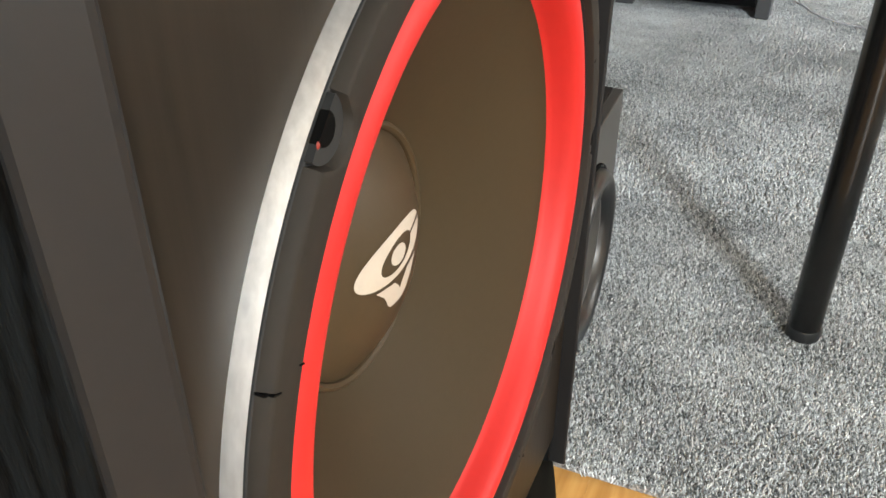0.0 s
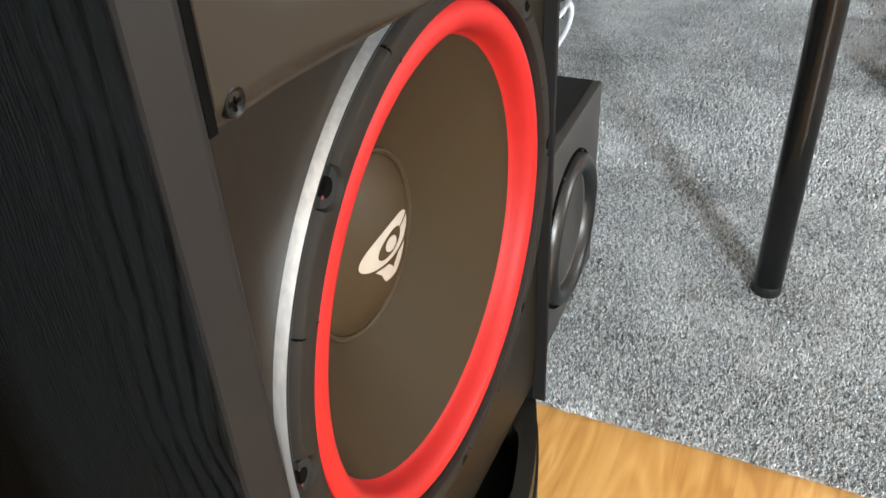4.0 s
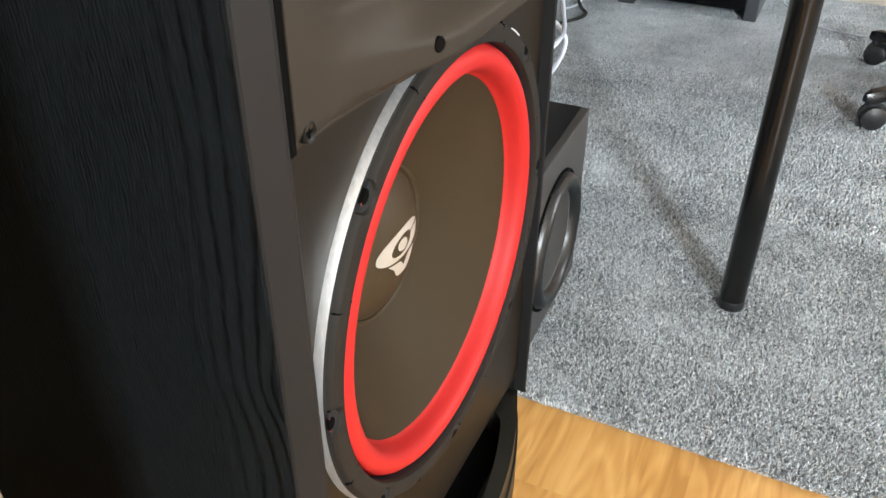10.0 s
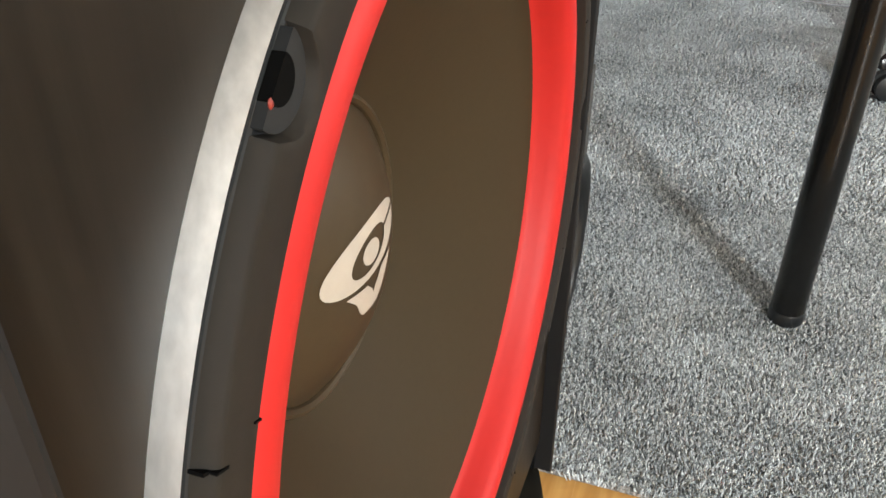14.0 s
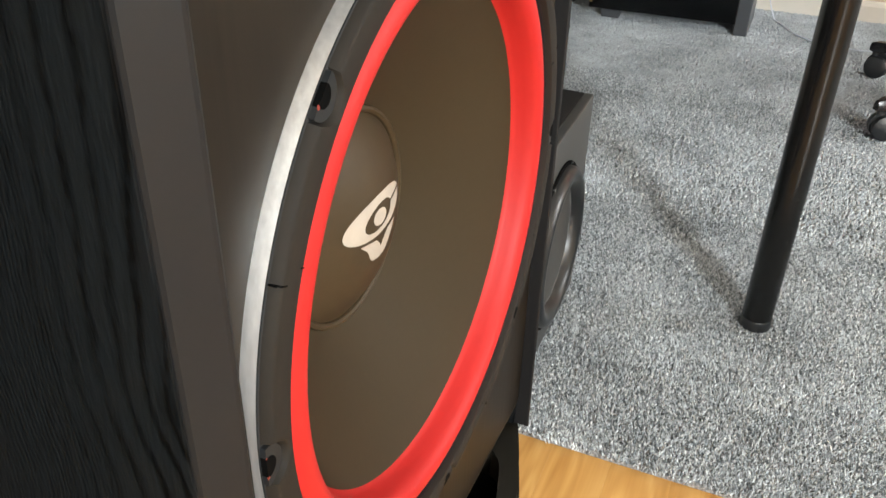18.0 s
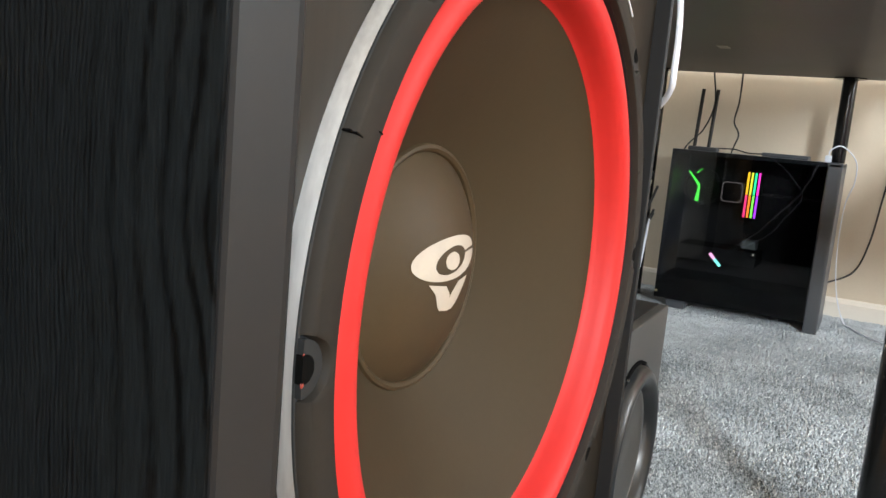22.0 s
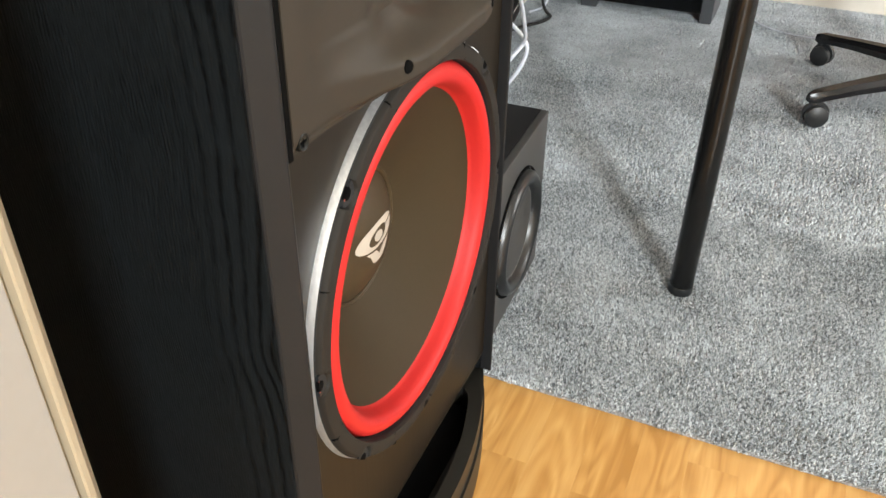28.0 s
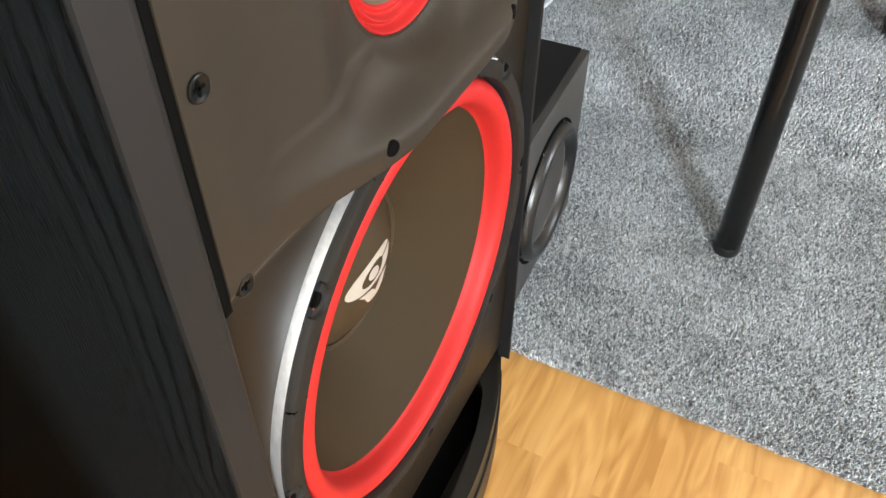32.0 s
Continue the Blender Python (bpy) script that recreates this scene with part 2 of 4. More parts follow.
# near-zero black; also paints the shade inside slots, gaps and holes
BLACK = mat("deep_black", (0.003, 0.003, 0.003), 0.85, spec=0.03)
SILVER = mat("bare_aluminium_rim", (0.8, 0.8, 0.8), 0.42, 0.85, build=brushed)
RED = mat("red_rubber_surround", (0.72, 0.025, 0.022), 0.5, spec=0.3, build=mottled((0.43, 0.0145, 0.0135), (0.385, 0.012, 0.0115), 10, 160, (0.5, 0.6), 0.04, 0.0005))
CONE = mat("paper_cone", (0.05, 0.043, 0.036), 0.62, spec=0.14, build=mottled((0.0345, 0.0250, 0.0132), (0.0290, 0.0210, 0.0111), 5, 240, (0.55, 0.68), 0.12, 0.0005))
DUSTCAP = mat("brown_paper_cap", (0.036, 0.026, 0.016), 0.55, spec=0.2, build=mottled((0.0440, 0.0305, 0.0158), (0.0360, 0.0250, 0.0128), 9, 240, (0.48, 0.6), 0.1, 0.0004))
MIDCONE = mat("tan_mid_cone", (0.10, 0.08, 0.055), 0.5, build=mottled((0.088, 0.068, 0.045), (0.074, 0.057, 0.038), 9, 240, (0.45, 0.55), 0.08, 0.0004))
LOGO = mat("cream_print", (0.37, 0.335, 0.285), 0.6, build=mottled((0.375, 0.34, 0.29), (0.34, 0.305, 0.26), 60, 400, (0.55, 0.65), 0.05, 0.0003))
WHITE = mat("white_gloss_paint", (0.8, 0.78, 0.74), 0.32, build=mottled((0.74, 0.70, 0.63), (0.68, 0.64, 0.57), 4, 120, (0.26, 0.38), 0.04, 0.0005))
# one white paint: warm tone stands in for shade, pale tone for window light
CREAM = mat("cream_white_paint", (0.6, 0.55, 0.47), 0.35, build=mottled((0.285, 0.243, 0.176), (0.258, 0.220, 0.158), 4, 120, (0.30, 0.42), 0.04, 0.0005))
CREAM_LIT = mat("cream_paint_lit", (0.38, 0.365, 0.345), 0.4, build=mottled((0.245, 0.234, 0.218), (0.228, 0.217, 0.202), 4, 120, (0.34, 0.45), 0.04, 0.0005))
PLINTH = mat("warm_black_board", (0.012, 0.011, 0.009), 0.45, spec=0.4, build=mottled((0.013, 0.0122, 0.0098), (0.010, 0.0092, 0.0075), 9, 240, (0.4, 0.5), 0.05, 0.0004))
WALL = mat("warm_white_wall", (0.72, 0.64, 0.52), 0.85, build=mottled((0.66, 0.575, 0.455), (0.61, 0.53, 0.415), 3, 160, (0.8, 0.9), 0.1, 0.001))
WALL_PALE = mat("cool_white_wall", (0.70, 0.71, 0.70), 0.85, build=mottled((0.70, 0.71, 0.70), (0.65, 0.66, 0.655), 3, 160, (0.8, 0.9), 0.1, 0.001))
OAK = mat("oak_laminate", (0.5, 0.28, 0.1), 0.33, build=oak_planks)
GROOVE = mat("plank_joint", (0.30, 0.15, 0.05), 0.7)
CARPET = mat("grey_carpet_pile", (0.25, 0.245, 0.24), 0.95, spec=0.1, build=carpet_pile)
LEGBLACK = mat("black_enamelled_steel", (0.008, 0.008, 0.008), 0.2, spec=0.30, build=mottled((0.0085, 0.0085, 0.0085), (0.006, 0.006, 0.006), 12, 90, (0.15, 0.24), 0.02, 0.0004))
SUBBLACK = mat("satin_black_vinyl", (0.010, 0.010, 0.0105), 0.4, spec=0.22, build=mottled((0.011, 0.011, 0.0116), (0.008, 0.008, 0.0085), 9, 320, (0.32, 0.45), 0.1, 0.0004))
RUBBER = mat("glossy_black_rubber", (0.012, 0.013, 0.014), 0.32)
SUBCONE = mat("dark_poly_cone", (0.03, 0.032, 0.033), 0.4, build=mottled((0.085, 0.085, 0.085), (0.070, 0.070, 0.070), 9, 200, (0.34, 0.45), 0.05, 0.0004))
DESK = mat("dark_underside_board", (0.10, 0.09, 0.08), 0.5, build=mottled((0.085, 0.075, 0.066), (0.066, 0.058, 0.051), 3, 120, (0.42, 0.55), 0.05, 0.0004))
CASE = mat("charcoal_case", (0.035, 0.038, 0.042), 0.4, build=mottled((0.060, 0.064, 0.072), (0.050, 0.054, 0.060), 9, 240, (0.35, 0.45), 0.05, 0.0003))
CHAIRRED = mat("red_chair_fabric", (0.42, 0.012, 0.018), 0.7, build=mottled((0.46, 0.014, 0.020), (0.36, 0.010, 0.015), 8, 300, (0.62, 0.78), 0.3, 0.001))
CABLEW = mat("white_cable", (0.60, 0.635, 0.71), 0.4)
CABLEB = mat("black_cable", (0.018, 0.018, 0.018), 0.5)
SCREW = mat("blackened_screw", (0.004, 0.005, 0.005), 0.34, 0.0, spec=0.22)
COPPER = mat("red_hole_rim", (0.20, 0.022, 0.015), 0.45)
BOSS = mat("gasket_boss", (0.022, 0.024, 0.026), 0.55, spec=0.18, build=mottled((0.020, 0.021, 0.0225), (0.014, 0.015, 0.016), 40, 260, (0.5, 0.65), 0.1, 0.0004))
BRASS = mat("pale_brass", (0.75, 0.62, 0.34), 0.3, 0.9)
STEEL = mat("bright_steel", (0.6, 0.6, 0.6), 0.25, 1.0)


def glow(name, colour, strength):
    def build(nt, b):
        b.inputs["Emission Color"].default_value = (*colour, 1)
        b.inputs["Emission Strength"].default_value = strength
    return mat(name, (0.01, 0.01, 0.01), 0.4, build=build)


def yarn(nt, b, strength=1.0, lift=0.0):
    """Each tuft its own shade, with soft patches over the whole carpet where the pile has been brushed."""
    geo = nt.nodes.new("ShaderNodeNewGeometry")
    v = coords(nt)
    d = node(nt, "ShaderNodeTexNoise", Scale=5.5, Detail=6.0, Roughness=0.62)
    nt.links.new(v, d.inputs["Vector"])
    clump = node(nt, "ShaderNodeTexNoise", Scale=215.0, Detail=2.5, Roughness=0.6)
    nt.links.new(v, clump.inputs["Vector"])
    m = calc(nt, "ADD", calc(nt, "MULTIPLY", calc(nt, "SUBTRACT", d.outputs["Fac"], 0.10), 0.78), calc(nt, "MULTIPLY", geo.outputs["Random Per Island"], 0.36 * strength))
    m = calc(nt, "ADD", calc(nt, "MULTIPLY", clump.outputs["Fac"], 0.80 * strength), calc(nt, "SUBTRACT", m, 0.410 - lift - 0.58 * (1 - strength)))
    nt.links.new(ramp(nt, m, [(0.10, (0.122, 0.134, 0.143)), (0.48, (0.435, 0.470, 0.495)), (0.90, (0.77, 0.82, 0.86))]), b.inputs["Base Color"])


YARN = mat("grey_carpet_yarn", (0.35, 0.345, 0.34), 0.9, spec=0.15, build=yarn)
# one carpet; fleck contrast set per distance zone to fit the camera's view
YARN_MID = mat("grey_carpet_yarn_mid", (0.35, 0.345, 0.34), 0.9, spec=0.15, build=lambda nt, b: yarn(nt, b, 1.15))
# negative lift darkens the near yarn, standing in for the loudspeaker's shade
YARN_NEAR = mat("flecked_shaded_yarn", (0.35, 0.345, 0.34), 0.9, spec=0.15, build=lambda nt, b: yarn(nt, b, 1.7, -0.04))
YARN_FAR = mat("grey_carpet_yarn_far", (0.35, 0.345, 0.34), 0.9, spec=0.15, build=lambda nt, b: yarn(nt, b, 0.38))
GLOSSB = mat("gloss_black", (0.008, 0.008, 0.009), 0.26, spec=0.35)
INNER = mat("matt_black_inside", (0.010, 0.010, 0.011), 0.6)
TAG = mat("dull_silver_tag", (0.36, 0.40, 0.39), 0.5)
CASTOR = mat("dark_nylon_castor", (0.025, 0.027, 0.030), 0.45, build=mottled((0.017, 0.018, 0.020), (0.012, 0.013, 0.014), 30, 200, (0.4, 0.5), 0.05, 0.0004))
TAN = mat("tan_panel", (0.30, 0.20, 0.11), 0.6, build=mottled((0.33, 0.22, 0.12), (0.26, 0.17, 0.09), 5, 120, (0.5, 0.65), 0.06, 0.0005))
SUBFRONT = mat("dark_satin_panel", (0.03, 0.03, 0.031), 0.42, build=mottled((0.044, 0.043, 0.042), (0.036, 0.035, 0.034), 9, 320, (0.36, 0.48), 0.08, 0.0004))


def smoke(nt, b):
    b.inputs["Transmission Weight"].default_value = 1.0
    b.inputs["IOR"].default_value = 1.36


SMOKE = mat("smoked_glass_pane", (0.14, 0.145, 0.15), 0.02, spec=0.12, build=smoke)


# ---- mesh helpers ----
def thing(name, place, label, category, group=""):
    ob = new(name)
    ob.empty_display_size = 0.05
    ob.matrix_world = place if isinstance(place, Matrix) else Matrix.Translation(place)
    return tagged(ob, label, category, group)


def part(name, bm, material, parent=None, label="", smooth=False, kind=""):
    """Links bm, given in its parent's space, as one mesh object under parent."""
    me = bpy.data.meshes.new(name)
    bmesh.ops.recalc_face_normals(bm, faces=bm.faces)
    bm.to_mesh(me)
    bm.free()
    if smooth:
        me.shade_smooth()
        me.set_sharp_from_angle(angle=radians(32))
    me.materials.append(material)
    ob = new(name, me)
    ob.parent = parent
    return tagged(ob, label, kind=kind)


def box(x0, x1, y0, y1, z0, z1, bev=0.0, seg=2, bm=None):
    b2 = bmesh.new()
    r = bmesh.ops.create_cube(b2, size=1.0)
    for v in r["verts"]:
        v.co = Vector((x0 + (v.co.x + 0.5) * (x1 - x0), y0 + (v.co.y + 0.5) * (y1 - y0), z0 + (v.co.z + 0.5) * (z1 - z0)))
    if bev:
        bmesh.ops.bevel(b2, geom=list(b2.edges), offset=bev, segments=seg, affect="EDGES", profile=0.5)
    if bm is None:
        return b2
    merge(bm, b2)
    return bm


def merge(bm, other):
    me = bpy.data.meshes.new("tmp")
    other.to_mesh(me)
    other.free()
    bm.from_mesh(me)
    bpy.data.meshes.remove(me)
    return bm


def lathe(profile, n=96, axis="y", centre=(0, 0, 0), closed=False):
    """Turns (radius, along) pairs round an axis through centre."""
    bm = bmesh.new()
    rings = []
    for r, a in profile:
        ring = []
        for i in range(n if r > 1e-6 else 1):
            t = 2 * math.pi * i / n
            u, w = r * math.cos(t), r * math.sin(t)
            p = (u, a, w) if axis == "y" else (u, w, a) if axis == "z" else (a, u, w)
            ring.append(bm.verts.new(Vector(centre) + Vector(p)))
        rings.append(ring)
    pairs = list(zip(rings, rings[1:]))
    if closed:
        pairs.append((rings[-1], rings[0]))
    for p, q in pairs:
        for i in range(n):
            j = (i + 1) % n
            if len(p) == 1 and len(q) == 1:
                break
            if len(p) == 1:
                bm.faces.new((p[0], q[i], q[j]))
            elif len(q) == 1:
                bm.faces.new((p[i], p[j], q[0]))
            else:
                bm.faces.new((p[i], p[j], q[j], q[i]))
    return bm


def prism(outline, z0, z1, axis="z", bev=0.0):
    """An outline of (u, w) pairs drawn out along an axis: z: (x, y); y: (x, z); x: (y, z)."""
    bm = bmesh.new()
    def at(u, w, a):
        return (u, w, a) if axis == "z" else (u, a, w) if axis == "y" else (a, u, w)
    lo = [bm.verts.new(at(u, w, z0)) for u, w in outline]
    hi = [bm.verts.new(at(u, w, z1)) for u, w in outline]
    n = len(outline)
    bm.faces.new(lo[::-1])
    bm.faces.new(hi)
    for i in range(n):
        j = (i + 1) % n
        bm.faces.new((lo[i], lo[j], hi[j], hi[i]))
    if bev:
        bmesh.ops.bevel(bm, geom=list(bm.edges), offset=bev, segments=2, affect="EDGES", profile=0.5)
    return bm


def tube(points, radius, n=10, smooth_steps=8, caps=True):
    """A round cable or bar along a smooth curve through points."""
    pts = [Vector(p) for p in points]
    path = []
    if len(pts) > 2 and smooth_steps > 1:
        ext = [2 * pts[0] - pts[1]] + pts + [2 * pts[-1] - pts[-2]]
        for i in range(1, len(ext) - 2):
            p0, p1, p2, p3 = ext[i - 1:i + 3]
            for s in range(smooth_steps):
                t = s / smooth_steps
                path.append(0.5 * ((2 * p1) + (p2 - p0) * t + (2 * p0 - 5 * p1 + 4 * p2 - p3) * t * t + (3 * p1 - p0 - 3 * p2 + p3) * t ** 3))
        path.append(pts[-1])
    else:
        path = pts
    bm = bmesh.new()
    rings = []
    ref = Vector((0, 0, 1))
    for i, p in enumerate(path):
        d = (path[min(i + 1, len(path) - 1)] - path[max(i - 1, 0)]).normalized()
        if abs(d.dot(ref)) > 0.95:
            ref = Vector((1, 0, 0)) if abs(d.x) < 0.9 else Vector((0, 1, 0))
        u = d.cross(ref).normalized()
        w = u.cross(d).normalized()
        ref = w
        rings.append([bm.verts.new(p + radius * (math.cos(2 * math.pi * k / n) * u + math.sin(2 * math.pi * k / n) * w)) for k in range(n)])
    for a, b in zip(rings, rings[1:]):
        for k in range(n):
            bm.faces.new((a[k], a[(k + 1) % n], b[(k + 1) % n], b[k]))
    if caps:
        bm.faces.new(rings[0][::-1])
        bm.faces.new(rings[-1])
    return bm


def rod(a, b, radius, n=16):
    return tube([a, b], radius, n, 1)

# ---- structure ----
X_EAST, Y_NORTH, X_WEST, Y_SOUTH, H_ROOM = 2.36, 0.545, -2.9, -3.1, 2.5
RUG_X, PILE = 0.283, 0.010
T_WALL = 0.12


def wall_with_opening(name, along, at, lo, hi, side, opening=None, paint=None):
    """A wall along x or y at the given place; opening: (from, to, sill, head)."""
    bm = bmesh.new()
    a0, a1 = (at, at + T_WALL) if side > 0 else (at - T_WALL, at)
    def piece(u0, u1, z0, z1):
        if along == "x":
            box(u0, u1, a0, a1, z0, z1, bm=bm)
        else:
            box(a0, a1, u0, u1, z0, z1, bm=bm)
    if opening:
        o0, o1, s, h = opening
        piece(lo, o0, -0.06, H_ROOM)
        piece(o1, hi, -0.06, H_ROOM)
        piece(o0, o1, -0.06, s)
        piece(o0, o1, h, H_ROOM)
    else:
        piece(lo, hi, -0.06, H_ROOM)
    return part(name, bm, paint or WALL, kind="structure")


wall_with_opening("wall_east", "y", X_EAST, Y_SOUTH, Y_NORTH, 1)
wall_with_opening("wall_north", "x", Y_NORTH, X_WEST - T_WALL, X_EAST + T_WALL, 1, paint=WALL_PALE)
wall_with_opening("wall_west", "y", X_WEST, Y_SOUTH, Y_NORTH, -1, (-2.65, -2.05, 0.90, 2.30))
wall_with_opening("wall_south", "x", Y_SOUTH, X_WEST - T_WALL, X_EAST + T_WALL, -1, (0.7, 2.3, 0.75, 2.15))
part("ceiling", box(X_WEST - T_WALL, X_EAST + T_WALL, Y_SOUTH - T_WALL, Y_NORTH + T_WALL, H_ROOM, H_ROOM + 0.1), WHITE, kind="structure")
part("floor", box(X_WEST, X_EAST, Y_SOUTH, Y_NORTH, -0.06, -0.006), GROOVE, kind="structure")
FLOOR = bpy.data.objects["floor"]
CARPET_BASE = part("carpet", box(RUG_X, X_EAST, Y_SOUTH, Y_NORTH, 0.0005, 0.0045), CARPET, kind="structure")


def skirting(y0, y1):
    prof = [(X_EAST, 0.004), (X_EAST - 0.014, 0.004), (X_EAST - 0.014, 0.052), (X_EAST - 0.009, 0.062), (X_EAST - 0.004, 0.066), (X_EAST, 0.066)]
    return prism(prof, y0, y1, axis="y")


part("baseboard", skirting(Y_SOUTH, Y_NORTH - 0.014), WHITE, kind="structure")
part("baseboard", prism([(Y_NORTH, 0.004), (Y_NORTH - 0.014, 0.004), (Y_NORTH - 0.014, 0.085), (Y_NORTH - 0.009, 0.098), (Y_NORTH, 0.102)], 0.24, X_EAST, axis="x"), WHITE, kind="structure")

for nm, c, w, ax in (("window_1", (X_WEST - 0.06, -2.35, 1.60), 0.60, "y"), ("window_2", (1.5, Y_SOUTH - 0.06, 1.45), 1.6, "x")):
    win = thing(nm, c, "white framed window letting in daylight", "window")
    win["kind"] = "structure"
    for a, b, z0, z1 in ((-w / 2, w / 2, -0.70, -0.65), (-w / 2, w / 2, 0.65, 0.70), (-w / 2, -w / 2 + 0.05, -0.65, 0.65), (w / 2 - 0.05, w / 2, -0.65, 0.65), (-0.02, 0.02, -0.65, 0.65)):
        bm = box(a, b, -0.025, 0.025, z0, z1, 0.004) if ax == "x" else box(-0.025, 0.025, a, b, z0, z1, 0.004)
        part("window_frame", bm, WHITE, win)

# unseen block added behind the mantelpiece to keep light off the loudspeaker's side
part("wall_chimney_breast", box(-1.62, -0.392, 0.142, Y_NORTH, 0.0, H_ROOM), WALL, kind="structure")

# ---- loudspeaker ----
ZC = 0.404
spk = thing("loudspeaker", (0, 0, 0), "tall black ash floor loudspeaker with a red-edged woofer on laminate floor", "loudspeaker")
Z_BODY, Z_TOP = 0.090, 1.24
for s in (-1, 1):
    part("side_panel", box(s * 0.2098 - 0.009, s * 0.2098 + 0.009, 0.0022, 0.42, Z_BODY, Z_TOP, 0.0012), ASH, spk, "black ash vinyl side")
part("back_panel", box(-0.2005, 0.2005, 0.402, 0.4195, Z_BODY, Z_TOP), ASH, spk)
part("top_panel", box(-0.2005, 0.2005, 0.0065, 0.4015, Z_TOP - 0.018, Z_TOP), ASH, spk)
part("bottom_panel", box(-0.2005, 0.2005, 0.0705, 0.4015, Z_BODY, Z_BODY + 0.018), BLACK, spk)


def pierced(x0, x1, z0, z1, cx, cz, r, y0=0.0, y1=0.006, n=144):
    """A board with one round hole."""
    bm = bmesh.new()
    inner, outer = [], []
    for i in range(n):
        a = 2 * math.pi * (i + 0.5) / n
        c, s = math.cos(a), math.sin(a)
        k = min(((x1 if c > 0 else x0) - cx) / c if abs(c) > 1e-9 else 9, ((z1 if s > 0 else z0) - cz) / s if abs(s) > 1e-9 else 9)
        inner.append((cx + r * c, cz + r * s))
        outer.append((cx + k * c, cz + k * s))
    for q, (u, w) in enumerate(((x0, z0), (x1, z0), (x1, z1), (x0, z1))):
        j = min(range(n), key=lambda i: (outer[i][0] - u) ** 2 + (outer[i][1] - w) ** 2)
        outer[j] = (u, w)
    fi = [bm.verts.new((x, y0, z)) for x, z in inner]
    fo = [bm.verts.new((x, y0, z)) for x, z in outer]
    bi = [bm.verts.new((x, y1, z)) for x, z in inner]
    bo = [bm.verts.new((x, y1, z)) for x, z in outer]
    for i in range(n):
        j = (i + 1) % n
        bm.faces.new((fi[i], fi[j], fo[j], fo[i]))
        bm.faces.new((bi[i], bo[i], bo[j], bi[j]))
        bm.faces.new((fi[i], bi[i], bi[j], fi[j]))
        bm.faces.new((fo[i], fo[j], bo[j], bo[i]))
    return bm


part("baffle", pierced(-0.2025, 0.2025, 0.122, 0.620, 0.0, 0.404, 0.1800), BAFFLE, spk, "satin black front baffle")
flare = [(0.0, 0.122), (0.0020, 0.1125), (0.0070, 0.1040), (0.0150, 0.0975), (0.0270, 0.0935), (0.0450, 0.0920), (0.0700, 0.0920), (0.0700, 0.100), (0.006, 0.122)]
part("port_flare", prism(flare, -0.2024, 0.2024, axis="x"), BAFFLE, spk, "flared mouth of the slot port", smooth=True)
part("upper_baffle", pierced(-0.2025, 0.2025, 0.620, Z_TOP, 0.001, 0.709, 0.0690), BAFFLE, spk)
for s in (-1, 1):
    out = [(0.2188, 0.0020), (0.2188, 0.0010), (0.2180, -0.0006), (0.2056, -0.0113), (0.2042, -0.0119), (0.2030, -0.0115), (0.2026, -0.0104), (0.2026, 0.0020)]
    part("front_rail", prism([(s * x, y) for x, y in out], Z_BODY + 0.0008, Z_TOP - 0.001), RAIL, spk)


def smooth(a, b, t):
    t = min(1.0, max(0.0, (t - a) / (b - a)))
    return t * t * (3 - 2 * t)


MID = (0.001, 0.709)
R_MID = 0.0685


def soft_min(a, b, k):
    h = max(0.0, k - abs(a - b)) / k
    return min(a, b) - h * h * k * 0.25


def guide_y(x, z):
    """How far the moulded horn plate stands out: flat flange, shallow side walls, flared floor and brow round the midrange."""
    ax = abs(x - MID[0] * (1 - smooth(0.1, 0.19, abs(x))))
    side = -0.0125 * smooth(0.064, 0.108, ax) - 0.0005
    d = max(0.0, 0.655 - z)
    floor_wall = 0.012 - 0.0125 * smooth(0.0, 0.006, d) - 0.30 * d - 720 * d ** 3
    d = max(0.0, z - 0.751)
    brow = 0.012 - 0.0125 * smooth(0.0, 0.006, d) - 0.44 * d - 2.0 * d * d
    y = soft_min(soft_min(side, floor_wall, 0.024), brow, 0.006)
    # shallow bowl right round the midrange
    y = -0.0005 + (y + 0.0005) * smooth(R_MID - 0.001, R_MID + 0.014, math.hypot(x - MID[0], z - MID[1]))
    # the mouth of the horn ends at the front face, deepest at the middle
    wide = 1.0 - smooth(0.050, 0.165, ax)
    front = (-0.0375 if z < MID[1] else -0.0340) * wide - 0.0125 * (1 - wide)
    y = -soft_min(-y, -front, 0.016)
    y = y + (-0.0125 - y) * smooth(0.135, 0.184, ax)
    # rounded lower edge
    k = smooth(0.609, 0.597, z)
    return y + (-0.006 - y) * 0.62 * k * k


